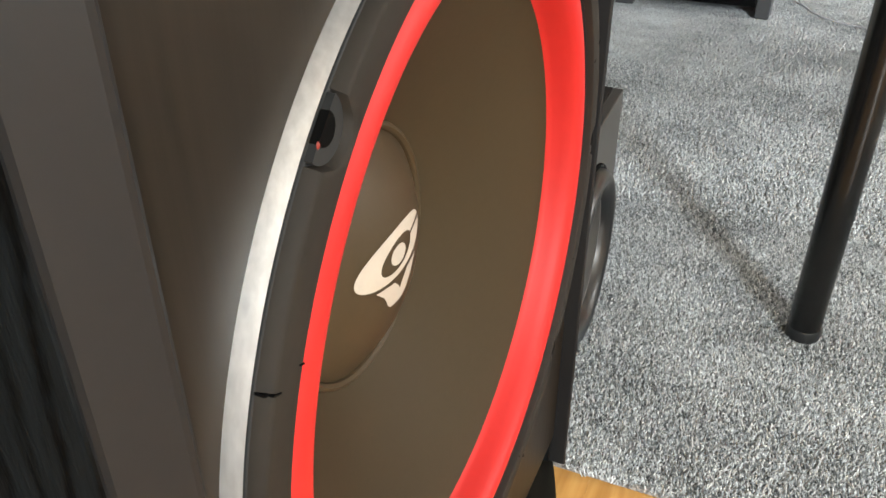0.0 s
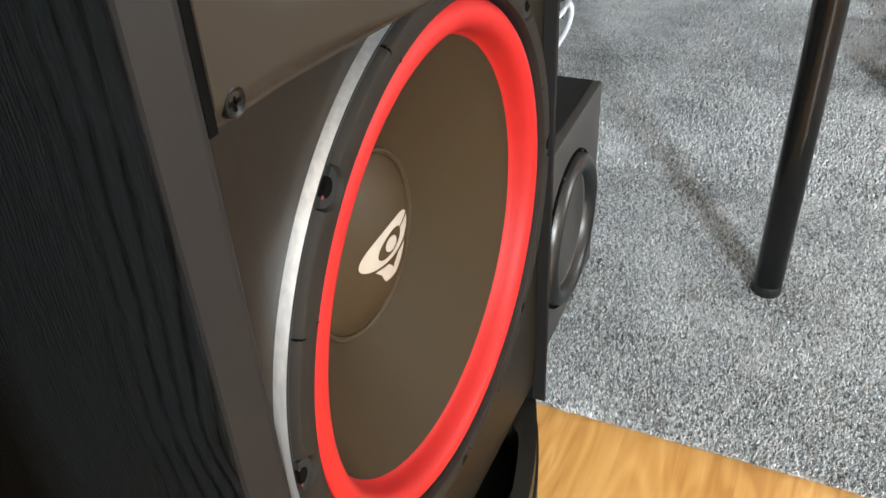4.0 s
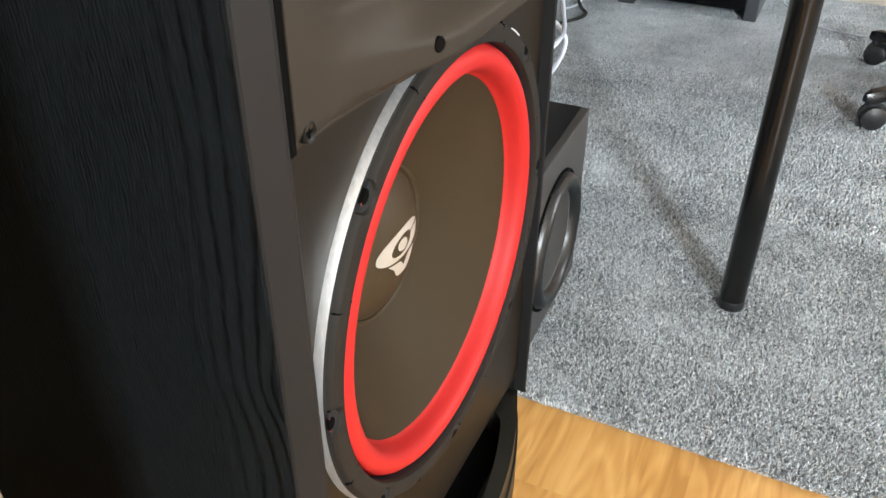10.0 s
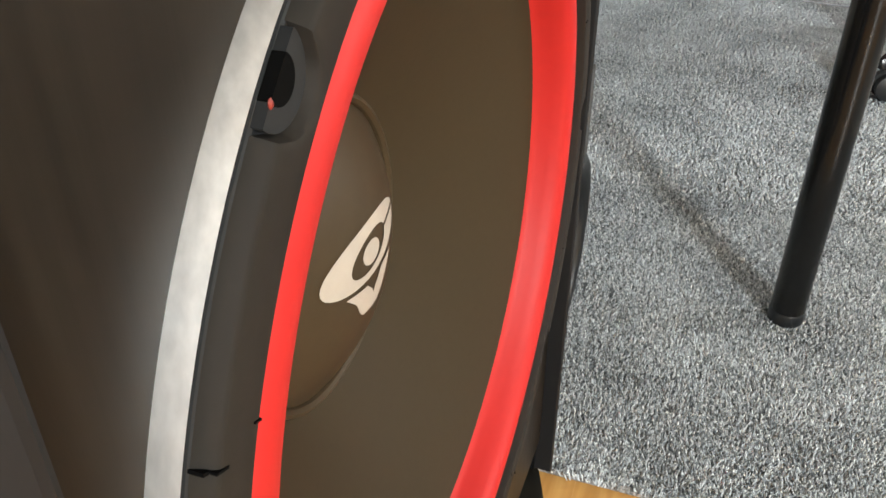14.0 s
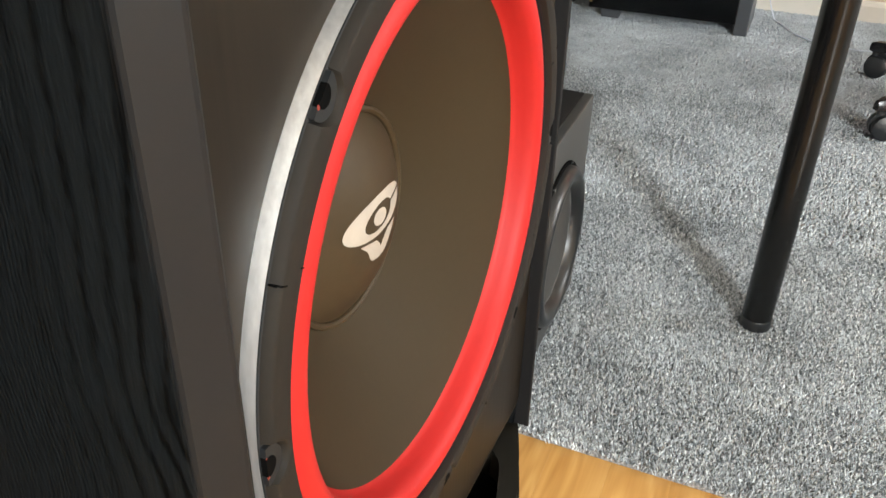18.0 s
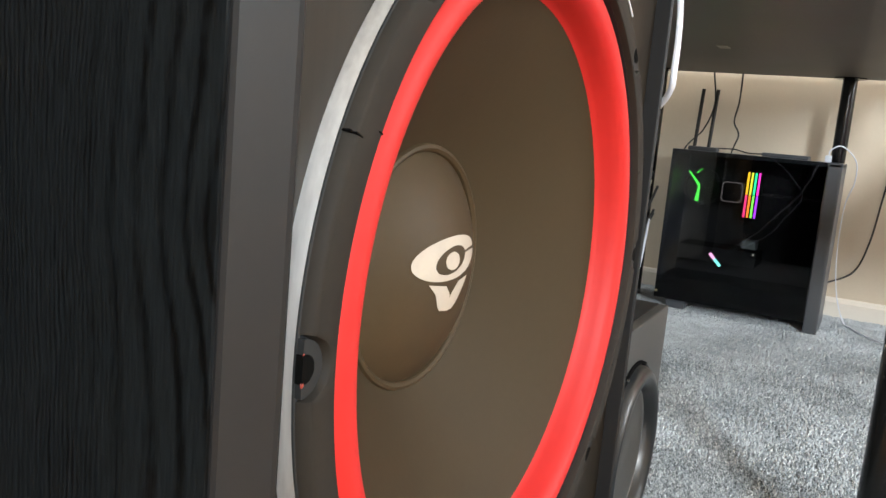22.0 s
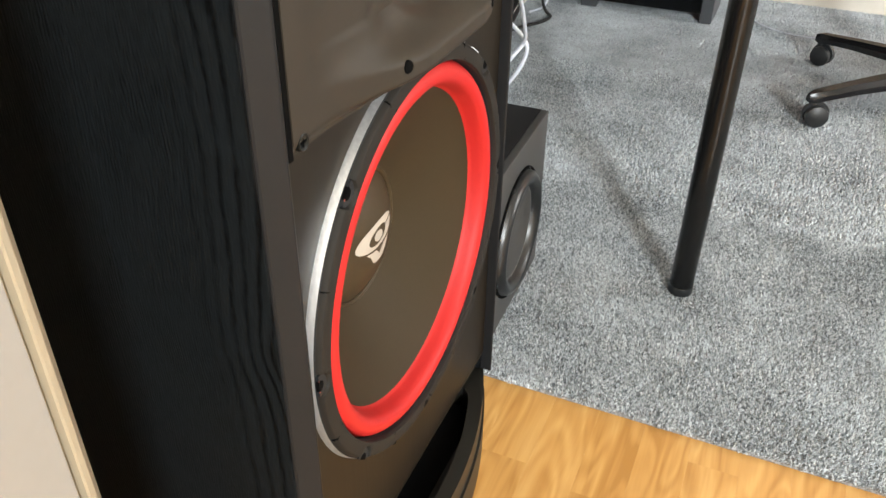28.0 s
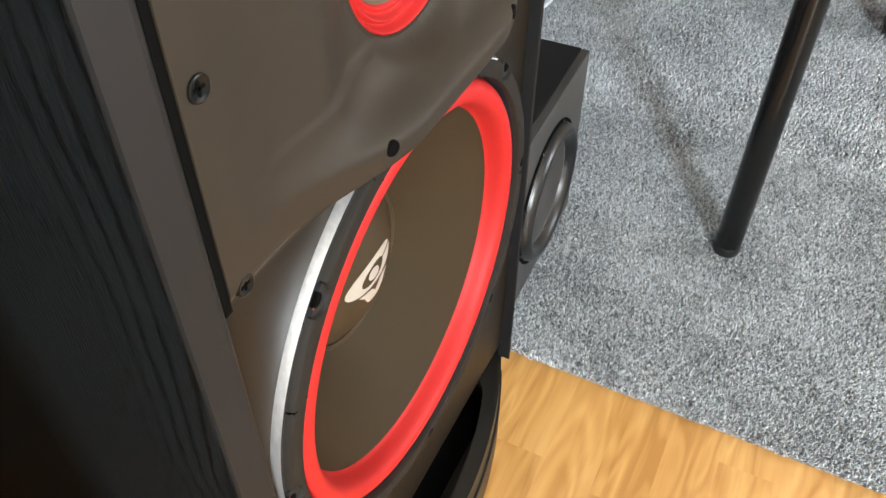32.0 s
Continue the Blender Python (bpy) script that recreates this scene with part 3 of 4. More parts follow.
def waveguide():
    x0, x1, z0, z1 = -0.1974, 0.1974, 0.5955, 1.225
    nx, nz = 180, 250
    bm = bmesh.new()
    grid = []
    for j in range(nz + 1):
        z = z0 + (z1 - z0) * (j / nz) ** 1.25
        row = []
        for i in range(nx + 1):
            x = x0 + (x1 - x0) * i / nx
            dx, dz = x - MID[0], z - MID[1]
            r = math.hypot(dx, dz)
            px, pz = x, z
            if 0.0655 < r < 0.0715:
                px, pz = MID[0] + dx / r * R_MID, MID[1] + dz / r * R_MID
            row.append(bm.verts.new((px, guide_y(px, pz), pz)))
        grid.append(row)
    for j in range(nz):
        for i in range(nx):
            q = [grid[j][i], grid[j][i + 1], grid[j + 1][i + 1], grid[j + 1][i]]
            c = sum((v.co for v in q), Vector()) / 4
            if min(math.hypot(v.co.x - MID[0], v.co.z - MID[1]) for v in q) > R_MID - 0.0004:
                bm.faces.new(q)
    rim = [grid[0][i] for i in range(nx + 1)] + [grid[j][nx] for j in range(1, nz + 1)] + [grid[nz][i] for i in range(nx - 1, -1, -1)] + [grid[j][0] for j in range(nz - 1, 0, -1)]
    back = [bm.verts.new((v.co.x, 0.0003, v.co.z)) for v in rim]
    for k in range(len(rim)):
        m = (k + 1) % len(rim)
        bm.faces.new((rim[k], back[k], back[m], rim[m]))
    loose = [v for v in bm.verts if not v.link_faces]
    bmesh.ops.delete(bm, geom=loose, context="VERTS")
    return bm


guide = part("waveguide", waveguide(), PLASTIC, spk, "moulded dark plastic horn plate", smooth=True)
# black strips paint the shade of the slot between rail and plate
for s in (-1, 1):
    part("gap_shade_strip", box(s * 0.2000 - 0.0024, s * 0.2000 + 0.0024, -0.0116, 0.0, 0.5957, 1.225), BLACK, spk, "black strip standing in for the shaded slot beside the horn plate")


def screw_head(x, z, y):
    prof = [(0.0, y - 0.0001), (0.0026, y - 0.0002), (0.0044, y - 0.0011), (0.0053, y - 0.0014), (0.0060, y - 0.0010), (0.0064, y + 0.002)]
    head = part("screw", lathe(prof, 28, "y", (x, 0, z)), SCREW, spk, "black countersunk screw", smooth=True)
    c = bmesh.new()
    for a, b in ((0.0034, 0.0007), (0.0007, 0.0034)):
        box(x - a, x + a, y - 0.0008, y - 0.0001, z - b, z + b, bm=c)
    part("cross_slot", c, BLACK, head)


for s in (-1, 1):
    for z in (0.603, 0.711, 0.822, 0.932, 1.042, 1.15):
        screw_head(s * 0.1865, z, guide_y(s * 0.1865, z))
    # the holes in the lower lip, their dark insides painted as raised black discs
    zh, xh = 0.6165, s * 0.081
    yh = guide_y(xh, zh)
    e = 0.002
    up = Vector((0, -1, 0)) + Vector((1, 0, 0)) * ((guide_y(xh + e, zh) - guide_y(xh - e, zh)) / (2 * e)) + Vector((0, 0, 1)) * ((guide_y(xh, zh + e) - guide_y(xh, zh - e)) / (2 * e))
    bm = lathe([(0.0, -0.0008), (0.0042, -0.0008), (0.0048, 0.0), (0.0048, 0.005)], 24, "y")
    bmesh.ops.rotate(bm, matrix=Vector((0, -1, 0)).rotation_difference(up).to_matrix(), verts=bm.verts)
    bmesh.ops.translate(bm, vec=(xh, yh, zh), verts=bm.verts)
    part("screw_hole_disc", bm, BLACK, guide)

# woofer
woofer = part("woofer_frame", lathe([(0.1910, 0.0002), (0.1938, 0.0002), (0.1936, -0.0012), (0.1930, -0.0036), (0.1922, -0.0064), (0.1918, -0.0058), (0.1790, -0.0056), (0.1790, 0.004)], 180, "y", (0, 0, ZC)), SILVER, spk, "bright aluminium woofer rim", smooth=True)
part("flange", lathe([(0.1921, -0.0058), (0.1919, -0.0070), (0.1912, -0.0075), (0.1756, -0.0076), (0.1755, 0.0068)], 180, "y", (0, 0, ZC)), BOSS, woofer, "dark flange under the gasket", smooth=True)
BOLTS = [radians(45 * k) for k in range(8)]


def scalloped():
    """Raised gasket ring whose outer wall bends inwards round each bolt."""
    n, r_bolt, r_notch = 960, 0.1915, 0.0104
    bm = bmesh.new()
    rings = []
    for i in range(n):
        th = 2 * math.pi * i / n
        r_out = 0.1913
        for b in BOLTS:
            d = (th - b + math.pi) % (2 * math.pi) - math.pi
            q = r_notch ** 2 - (r_bolt * math.sin(d)) ** 2
            if abs(d) < 0.3 and q > 0:
                r_out = min(r_out, r_bolt * math.cos(d) - math.sqrt(q))
        prof = [(r_out + 0.0004, -0.0060), (r_out + 0.0003, -0.0070), (r_out - 0.0020, -0.0110), (r_out - 0.0028, -0.0117), (r_out - 0.0038, -0.0119), (0.1772, -0.0121), (0.1762, -0.0117), (0.1757, -0.0108), (0.1755, 0.0066)]
        rings.append([bm.verts.new((r * math.cos(th), y, ZC + r * math.sin(th))) for r, y in prof])
    for i in range(n):
        p, q = rings[i], rings[(i + 1) % n]
        for k in range(len(p) - 1):
            bm.faces.new((p[k], p[k + 1], q[k + 1], q[k]))
    return bm


part("gasket", scalloped(), GASKET, woofer, "dark gasket ring notched round the bolts", smooth=True)
roll = [(0.1762, 0.0068), (0.1748, 0.0000), (0.1720, -0.0050), (0.1682, -0.0085), (0.1640, -0.0097), (0.1600, -0.0092), (0.1570, -0.0075), (0.1545, -0.0040), (0.1530, 0.0010), (0.1517, 0.0060), (0.1500, 0.0095), (0.1480, 0.0110), (0.1470, 0.0130)]
part("surround", lathe(roll, 180, "y", (0, 0, ZC)), RED, woofer, "red rubber half-roll surround", smooth=True)
CONE_IN = (0.0675, 0.0620)
part("cone", lathe([(0.1493, 0.0098), (0.1300, 0.0222), (0.1080, 0.0362), (0.0860, 0.0502), CONE_IN, (0.060, 0.066)], 180, "y", (0, 0, ZC)), CONE, woofer, "matt grey-brown paper cone", smooth=True)
CAP_R, CAP_APEX = 0.104, 0.0385


def cap_y(r):
    return CAP_APEX + CAP_R - math.sqrt(CAP_R * CAP_R - r * r)


cap = part("dust_cap", lathe([(0.0700, 0.0612), (0.0690, 0.0588), (0.0672, 0.0582), (0.0655, 0.0596)] + [(0.065 * (1 - i / 14), cap_y(0.065 * (1 - i / 14))) for i in range(15)], 96, "y", (0, 0, ZC)), DUSTCAP, woofer, "domed dust cap", smooth=True)


def emblem(scale, centre, dome, lift):
    """Printed mark: a leaning eye-shaped ring open at its right, a dot and a forked tail. Unit: metres on the large cap."""
    bm = bmesh.new()
    def put(u, w):
        return bm.verts.new((centre[0] + u * scale, dome(math.hypot(u, w) * scale) - lift, centre[1] + w * scale))
    n, m = 72, 5
    c1, a1, b1, t1 = (-0.0010, 0.0090), 0.0345, 0.0118, radians(4)
    c2, a2, b2, t2 = (-0.0010, 0.0080), 0.0165, 0.0072, radians(10)
    rings = []
    for k in range(n + 1):
        th = radians(7) + (2 * math.pi - radians(10)) * k / n
        row = []
        for q in range(m + 1):
            f = q / m
            cx, cz = c1[0] + (c2[0] - c1[0]) * f, c1[1] + (c2[1] - c1[1]) * f
            a, b, t = a1 + (a2 - a1) * f, b1 + (b2 - b1) * f, t1 + (t2 - t1) * f
            u, w = a * math.cos(th), b * math.sin(th)
            row.append(put(cx + u * math.cos(t) - w * math.sin(t), cz + u * math.sin(t) + w * math.cos(t)))
        rings.append(row)
    for p, q in zip(rings, rings[1:]):
        for i in range(m):
            bm.faces.new((p[i], p[i + 1], q[i + 1], q[i]))
    mid = put(-0.0005, 0.0075)
    last = None
    circle = [put(-0.0005 + 0.0078 * math.cos(2 * math.pi * k / 24), 0.0075 + 0.0050 * math.sin(2 * math.pi * k / 24)) for k in range(24)]
    for k in range(24):
        bm.faces.new((mid, circle[k], circle[(k + 1) % 24]))
    def band(left, right, steps=10):
        rows = []
        for k in range(steps + 1):
            f = k / steps * (len(left) - 1)
            i = min(int(f), len(left) - 2)
            g = f - i
            l = [left[i][d] + (left[i + 1][d] - left[i][d]) * g for d in (0, 1)]
            r = [right[i][d] + (right[i + 1][d] - right[i][d]) * g for d in (0, 1)]
            rows.append([put(l[0] + (r[0] - l[0]) * s, l[1] + (r[1] - l[1]) * s) for s in (0, 0.33, 0.67, 1)])
        for p, q in zip(rows, rows[1:]):
            for i in range(3):
                bm.faces.new((p[i], p[i + 1], q[i + 1], q[i]))
    band([(-0.0220, -0.0038), (-0.0150, -0.0100), (-0.0115, -0.0170), (-0.0085, -0.0198)], [(-0.0060, -0.0060), (-0.0008, -0.0112), (0.0005, -0.0165), (0.0015, -0.0210)])
    band([(0.0080, -0.0045), (0.0010, -0.0105), (-0.0020, -0.0170), (-0.0040, -0.0206)], [(0.0210, -0.0030), (0.0150, -0.0105), (0.0090, -0.0175), (0.0050, -0.0205)])
    return bm


def dome_main(r):
    return cap_y(r)


part("emblem", emblem(1.0, (0.0, ZC), dome_main, 0.0005), LOGO, cap, "cream printed mark")
# bolt pockets and seams of the gasket
def ring_clip(radius, n, mid, hi, ca, sa):
    """A circle round a bolt, cut off at the rim."""
    out = []
    for i in range(n):
        q = 2 * math.pi * i / n
        x, z = mid * ca + radius * math.cos(q), mid * sa + radius * math.sin(q)
        r = math.hypot(x, z)
        out.append((x * min(r, hi) / r, ZC + z * min(r, hi) / r))
    return out


for k, a in enumerate(BOLTS):
    ca, sa = math.cos(a), math.sin(a)
    boss = part("bolt_pocket", prism(ring_clip(0.0100, 40, 0.1913, 0.1917, ca, sa), -0.0098, -0.0070, axis="y"), BOSS, woofer, smooth=True)
    # black disc on the pocket paints the dark inside of the hole
    part("bolt_hole", prism(ring_clip(0.0050, 32, 0.1908, 0.1920, ca, sa), -0.0101, -0.0072, axis="y"), BLACK, boss)
    if k in (3, 4):
        for q in ((1,) if k == 3 else (-1, 1)):
            red = bmesh.new()
            bmesh.ops.create_icosphere(red, subdivisions=2, radius=0.0009 if q > 0 else 0.0005)
            bmesh.ops.scale(red, vec=(1.0, 0.45, 1.3), verts=red.verts)
            bmesh.ops.translate(red, vec=(0.1914 * ca - q * 0.0050 * sa, -0.0098, ZC + 0.1914 * sa + q * 0.0050 * ca), verts=red.verts)
            part("paint_trace", red, COPPER, boss, "trace of red at the hole", smooth=True)
    seam = bmesh.new()
    box(-0.0004, 0.0004, -0.0105, -0.0066, 0.1899, 0.1917, bm=seam)
    box(-0.0003, 0.0003, -0.0122, -0.0104, 0.1862, 0.1901, bm=seam)
    box(0.0056, 0.0061, -0.0124, -0.0118, 0.1762, 0.1786, bm=seam)
    bmesh.ops.rotate(seam, matrix=Matrix.Rotation(math.pi / 2 - a - radians(21.5), 3, "Y"), verts=seam.verts)
    bmesh.ops.translate(seam, vec=(0, 0, ZC), verts=seam.verts)
    part("gasket_seam", seam, BLACK, woofer)
scuff = [(0.1897 * math.cos(radians(d)), -0.0120, ZC + 0.1897 * math.sin(radians(d))) for d in (55.0, 57.0, 59.0, 61.0)]
part("scuff", tube(scuff, 0.0006, 8, 4), CABLEW, woofer, "bare white scuff on the gasket edge", smooth=True)

# midrange
mx, mz = MID
ribs = []
for i in range(25):
    f = i / 24
    ribs.append((0.0685 - 0.0150 * f, 0.0005 + 0.0085 * f - 0.0024 * math.sin(f * math.pi * 5) * (1 - 0.55 * f)))
midr = part("midrange_driver", lathe([(0.0715, 0.0015), (0.0712, -0.0008), (0.0690, -0.0014), (0.0680, 0.0012)], 110, "y", (mx, 0, mz)), PLASTIC, spk, "midrange driver with red ribbed edge", smooth=True)
part("surround", lathe(ribs, 110, "y", (mx, 0, mz)), RED, midr, "ribbed red surround", smooth=True)
part("cone", lathe([(0.0538, 0.0088), (0.040, 0.0165), (0.0235, 0.0262)], 110, "y", (mx, 0, mz)), MIDCONE, midr, "tan cone", smooth=True)


def dome_mid(r):
    return 0.0145 + 0.034 - math.sqrt(max(0.034 ** 2 - r * r, 1e-9))


midcap = part("dust_cap", lathe([(0.0245, 0.0258)] + [(0.0238 * (1 - i / 10), dome_mid(0.0238 * (1 - i / 10))) for i in range(11)], 64, "y", (mx, 0, mz)), SUBBLACK, midr, "black dome cap", smooth=True)
part("emblem", emblem(0.38, (mx + 0.002, mz), dome_mid, 0.0007), LOGO, midcap, "cream printed mark")

# plinth: bowed base board with a raised front lip, two end blocks, port slot behind with its shade painted black
def bowed(half, depth, x):
    return -depth * (1 - (x / half) ** 2)


base = [(0.2130, 0.40), (-0.2130, 0.40)] + [(x, min(0.002, bowed(0.2135, 0.0470, x))) for x in [-0.2130 + 0.426 * i / 40 for i in range(41)]]
plinth = part("plinth", prism(base, 0.0, 0.055, bev=0.003), PLINTH, spk, "black bowed foot board", smooth=True)
lip = [(x, min(0.0035, bowed(0.2075, 0.0440, x))) for x in [-0.2115 + 0.423 * i / 48 for i in range(49)]]
lip += [(0.2115, 0.010), (0.160, 0.010)] + [(x, bowed(0.1560, 0.0275, x)) for x in [0.1530 - 0.306 * i / 36 for i in range(37)]] + [(-0.160, 0.010), (-0.2115, 0.010)]
part("front_lip", prism(lip, 0.0545, 0.0885, bev=0.0014), PLINTH, plinth, "raised lip in front of the port slot", smooth=True)
for s in (-1, 1):
    part("end_block", box(s * 0.1865 - 0.0255, s * 0.1865 + 0.0255, 0.0102, 0.40, 0.0545, Z_BODY + 0.0004, 0.0012), PLINTH, plinth, smooth=True)
# black sheets in the port slot stand in for its shade
part("slot_shade_back", box(-0.160, 0.160, 0.05, 0.06, 0.052, Z_BODY + 0.002), BLACK, plinth)
part("slot_shade_floor", box(-0.160, 0.160, -0.010, 0.05, 0.0552, 0.0566), BLACK, plinth)

# ---- subwoofer ----
sub = thing("subwoofer", pose(0.305, 0.0368, 0.0105, rz=1.5), "small black boxy subwoofer standing on grey carpet", "subwoofer")
SW, SH, SD = 0.278, 0.285, 0.30
part("cabinet", box(0.0, SW, 0.012, SD, 0.006, SH, 0.0012), SUBBLACK, sub, "matt black vinyl box")
part("front_panel", box(0.0006, SW - 0.0006, 0.0, 0.0118, 0.0066, SH - 0.0004, 0.0014), SUBFRONT, sub, "dark satin front panel")
sc = (0.1385, 0.0, 0.1415)
part("trim_ring", lathe([(0.1035, 0.0004), (0.1035, -0.0020), (0.1005, -0.0030), (0.0985, -0.0010), (0.0980, 0.001)], 110, "y", sc), BLACK, sub, smooth=True)
part("surround", lathe([(0.0992, -0.0006), (0.0978, -0.0065), (0.0945, -0.0115), (0.0900, -0.0140), (0.0850, -0.0138), (0.0800, -0.0105), (0.0765, -0.0050), (0.0745, 0.0)], 110, "y", sc), RUBBER, sub, "fat glossy rubber surround", smooth=True)
part("cone", lathe([(0.0752, -0.0010), (0.0700, 0.0008), (0.0500, 0.0060), (0.0300, 0.0080), (0.0, 0.0070)], 110, "y", sc), SUBCONE, sub, "dark dished cone", smooth=True)
for k in range(8):
    a = radians(22.5 + 45 * k)
    part("screw", lathe([(0, -0.0044), (0.0028, -0.0040), (0.0034, -0.0020)], 14, "y", (sc[0] + 0.1005 * math.cos(a), 0, sc[2] + 0.1005 * math.sin(a))), SCREW, sub, smooth=True)
for x in (0.025, SW - 0.025):
    for y in (0.03, SD - 0.03):
        part("foot", lathe([(0.0, -0.003), (0.011, -0.003), (0.012, 0.007), (0, 0.007)], 18, "z", (x, y, 0)), BLACK, sub, smooth=True)

# ---- desk ----
DX0, DX1, DY0, DY1, DZ = 0.545, 2.225, -0.240, 0.532, 0.711
desk = thing("desk", (DX0, DY0, 0.0), "long dark desk on round black metal legs over grey carpet", "desk")
part("tabletop", box(0, DX1 - DX0, 0, DY1 - DY0, DZ, DZ + 0.034, 0.002), DESK, desk, "dark board desktop")
part("label_plate", box(0.985, 1.035, 0.435, 0.458, DZ - 0.0012, DZ), LOGO, desk, "small pale sticker under the top")
LEGS = ((0.603, -0.204), (2.190, -0.028), (2.165, 0.495), (0.603, 0.50))
for x, y in LEGS:
    px, py = x - DX0, y - DY0
    leg = part("leg", lathe([(0.0, 0.016), (0.0185, 0.016), (0.0193, 0.020), (0.0193, DZ - 0.006), (0.0, DZ - 0.006)], 40, "z", (px, py, 0)), LEGBLACK, desk, "round black metal leg", smooth=True)
    part("foot", lathe([(0.0, 0.008), (0.0196, 0.008), (0.0203, 0.011), (0.0202, 0.020), (0.0195, 0.023), (0.0190, 0.024)], 40, "z", (px, py, 0)), RUBBER, leg, smooth=True)
    part("mount_plate", lathe([(0.0, DZ - 0.0055), (0.0, DZ - 0.0001), (0.042, DZ - 0.0001), (0.043, DZ - 0.003), (0.021, DZ - 0.0055)], 32, "z", (px, py, 0)), LEGBLACK, leg, smooth=True)

# ---- computer ----
PX, PY0, PY1, PW, PZ = 2.000, -0.053, 0.393, 0.205, 0.474
pc = thing("computer_case", (PX, PY0, 0.010), "black glass-sided computer case with coloured lights, under a desk", "computer")
L, HH = PY1 - PY0, PZ - 0.010
part("top_panel", box(0.0, PW, 0.0, L, HH - 0.012, HH, 0.002), CASE, pc)
part("bottom_panel", box(0.0, PW, 0.036, L, 0.028, 0.095, 0.002), GLOSSB, pc, "glossy black lower shroud")
part("back_panel", box(0.0, PW, L - 0.010, L, 0.095, HH - 0.012), CASE, pc)
part("far_panel", box(PW - 0.006, PW, 0.036, L - 0.010, 0.095, HH - 0.012), INNER, pc, "dark inner tray")
part("front_panel", prism([(0.0, 0.0), (PW, 0.0), (PW, 0.036), (0.0, 0.036)], 0.0, HH - 0.002, bev=0.003), CASE, pc, "charcoal front panel reaching the floor")
for y in (L - 0.060,):
    for x in (0.02, PW - 0.05):
        part("foot", prism([(y - 0.024, 0.0), (y + 0.024, 0.0), (y + 0.030, 0.030), (y - 0.030, 0.030)], x, x + 0.03, axis="x"), CASE, pc)
pane = part("glass_pane", box(-0.0042, -0.0002, 0.037, L - 0.001, 0.030, HH - 0.001, 0.0006), SMOKE, pc, "smoked glass side")
pane.visible_shadow = False

part("thumb_screw", lathe([(0.0, -0.0085), (0.0035, -0.0085), (0.0040, -0.0070), (0.0040, -0.0035), (0.0, -0.0035)], 18, "x", (0, L - 0.006, 0.048)), BRASS, pc, "small brass thumb screw", smooth=True)

# memory sticks with light bars
for k in range(4):
    top, bot = Vector((0.13, 0.2468 - 0.0100 * k, 0.4142)), Vector((0.13, 0.2436 - 0.0112 * k, 0.2826))
    stick = part("memory_stick", box(0.13, 0.165, top.y - 0.0030, top.y + 0.0030, bot.z, top.z), INNER, pc)
    cols = (((1.0, 0.55, 0.02), (1.0, 0.05, 0.20)), ((0.75, 0.85, 0.05), (1.0, 0.25, 0.03)), ((0.05, 0.85, 0.35), (0.25, 0.95, 0.10)), ((1.0, 0.05, 0.55), (0.45, 0.06, 0.95)))[k]
    for h, c in enumerate(cols):
        zm = (bot.z + top.z) / 2
        z0, z1 = (zm + 0.001, top.z) if h == 0 else (bot.z, zm - 0.001)
        part("light_bar", box(0.1265, 0.1298, top.y - 0.0028, top.y + 0.0028, z0, z1), glow("led_bar", c, 9.0), stick)
# pump block with a faint ring
c0 = Vector((0.1200, 0.2861, 0.3521))
pump = part("pump_block", box(0.118, 0.150, c0.y - 0.032, c0.y + 0.032, c0.z - 0.032, c0.z + 0.032, 0.008, 3), GLOSSB, pc, smooth=True)
ringm = bmesh.new()
edge = []
for q in range(4):
    for d in (10, 45, 80):
        t = radians(90 * q + d)
        cx, cz = (0.019 if q in (0, 3) else -0.019), (0.019 if q < 2 else -0.019)
        edge.append((cx + 0.011 * math.cos(t), cz + 0.011 * math.sin(t)))
for i, (u, w) in enumerate(edge):
    u2, w2 = edge[(i + 1) % len(edge)]
    q = [ringm.verts.new((x, c0.y + a * k, c0.z + b * k)) for x in (0.1165, 0.1180) for k in (0.90, 1.0) for a, b in ((u, w), (u2, w2))]
    for f in ((0, 1, 3, 2), (4, 6, 7, 5), (0, 4, 5, 1), (2, 3, 7, 6)):
        ringm.faces.new([q[j] for j in f])
part("light_ring", ringm, glow("dim_ring", (0.55, 0.48, 0.45), 0.9), pump)
# rear fan with a lit hub stroke
fc = Vector((0.1400, 0.3781, 0.3543))
fan = part("case_fan", lathe([(0.050, 0.150), (0.056, 0.150), (0.056, 0.172), (0.050, 0.172)], 40, "x", (0, fc.y, fc.z), True), INNER, pc, smooth=True)
for pa, pb, wd in (((0.1400, 0.4207, 0.4012), (0.1400, 0.3856, 0.3607), 0.004), ((0.1400, 0.3856, 0.3628), (0.1400, 0.3888, 0.3138), 0.006), ((0.1400, 0.3824, 0.4108), (0.1400, 0.3962, 0.3969), 0.002)):
    pa, pb = Vector(pa), Vector(pb)
    d = (pb - pa).normalized()
    n = Vector((0, -d.z, d.y)) * wd
    bm = bmesh.new()
    vs = [bm.verts.new(p) for p in (pa + n * 0.4, pa - n * 0.4, pb - n, pb + n)]
    bm.faces.new(vs)
    bmesh.ops.solidify(bm, geom=list(bm.faces), thickness=0.002)
    part("light_stroke", bm, glow("led_green", (0.10, 1.0, 0.08), 8.0), fan)
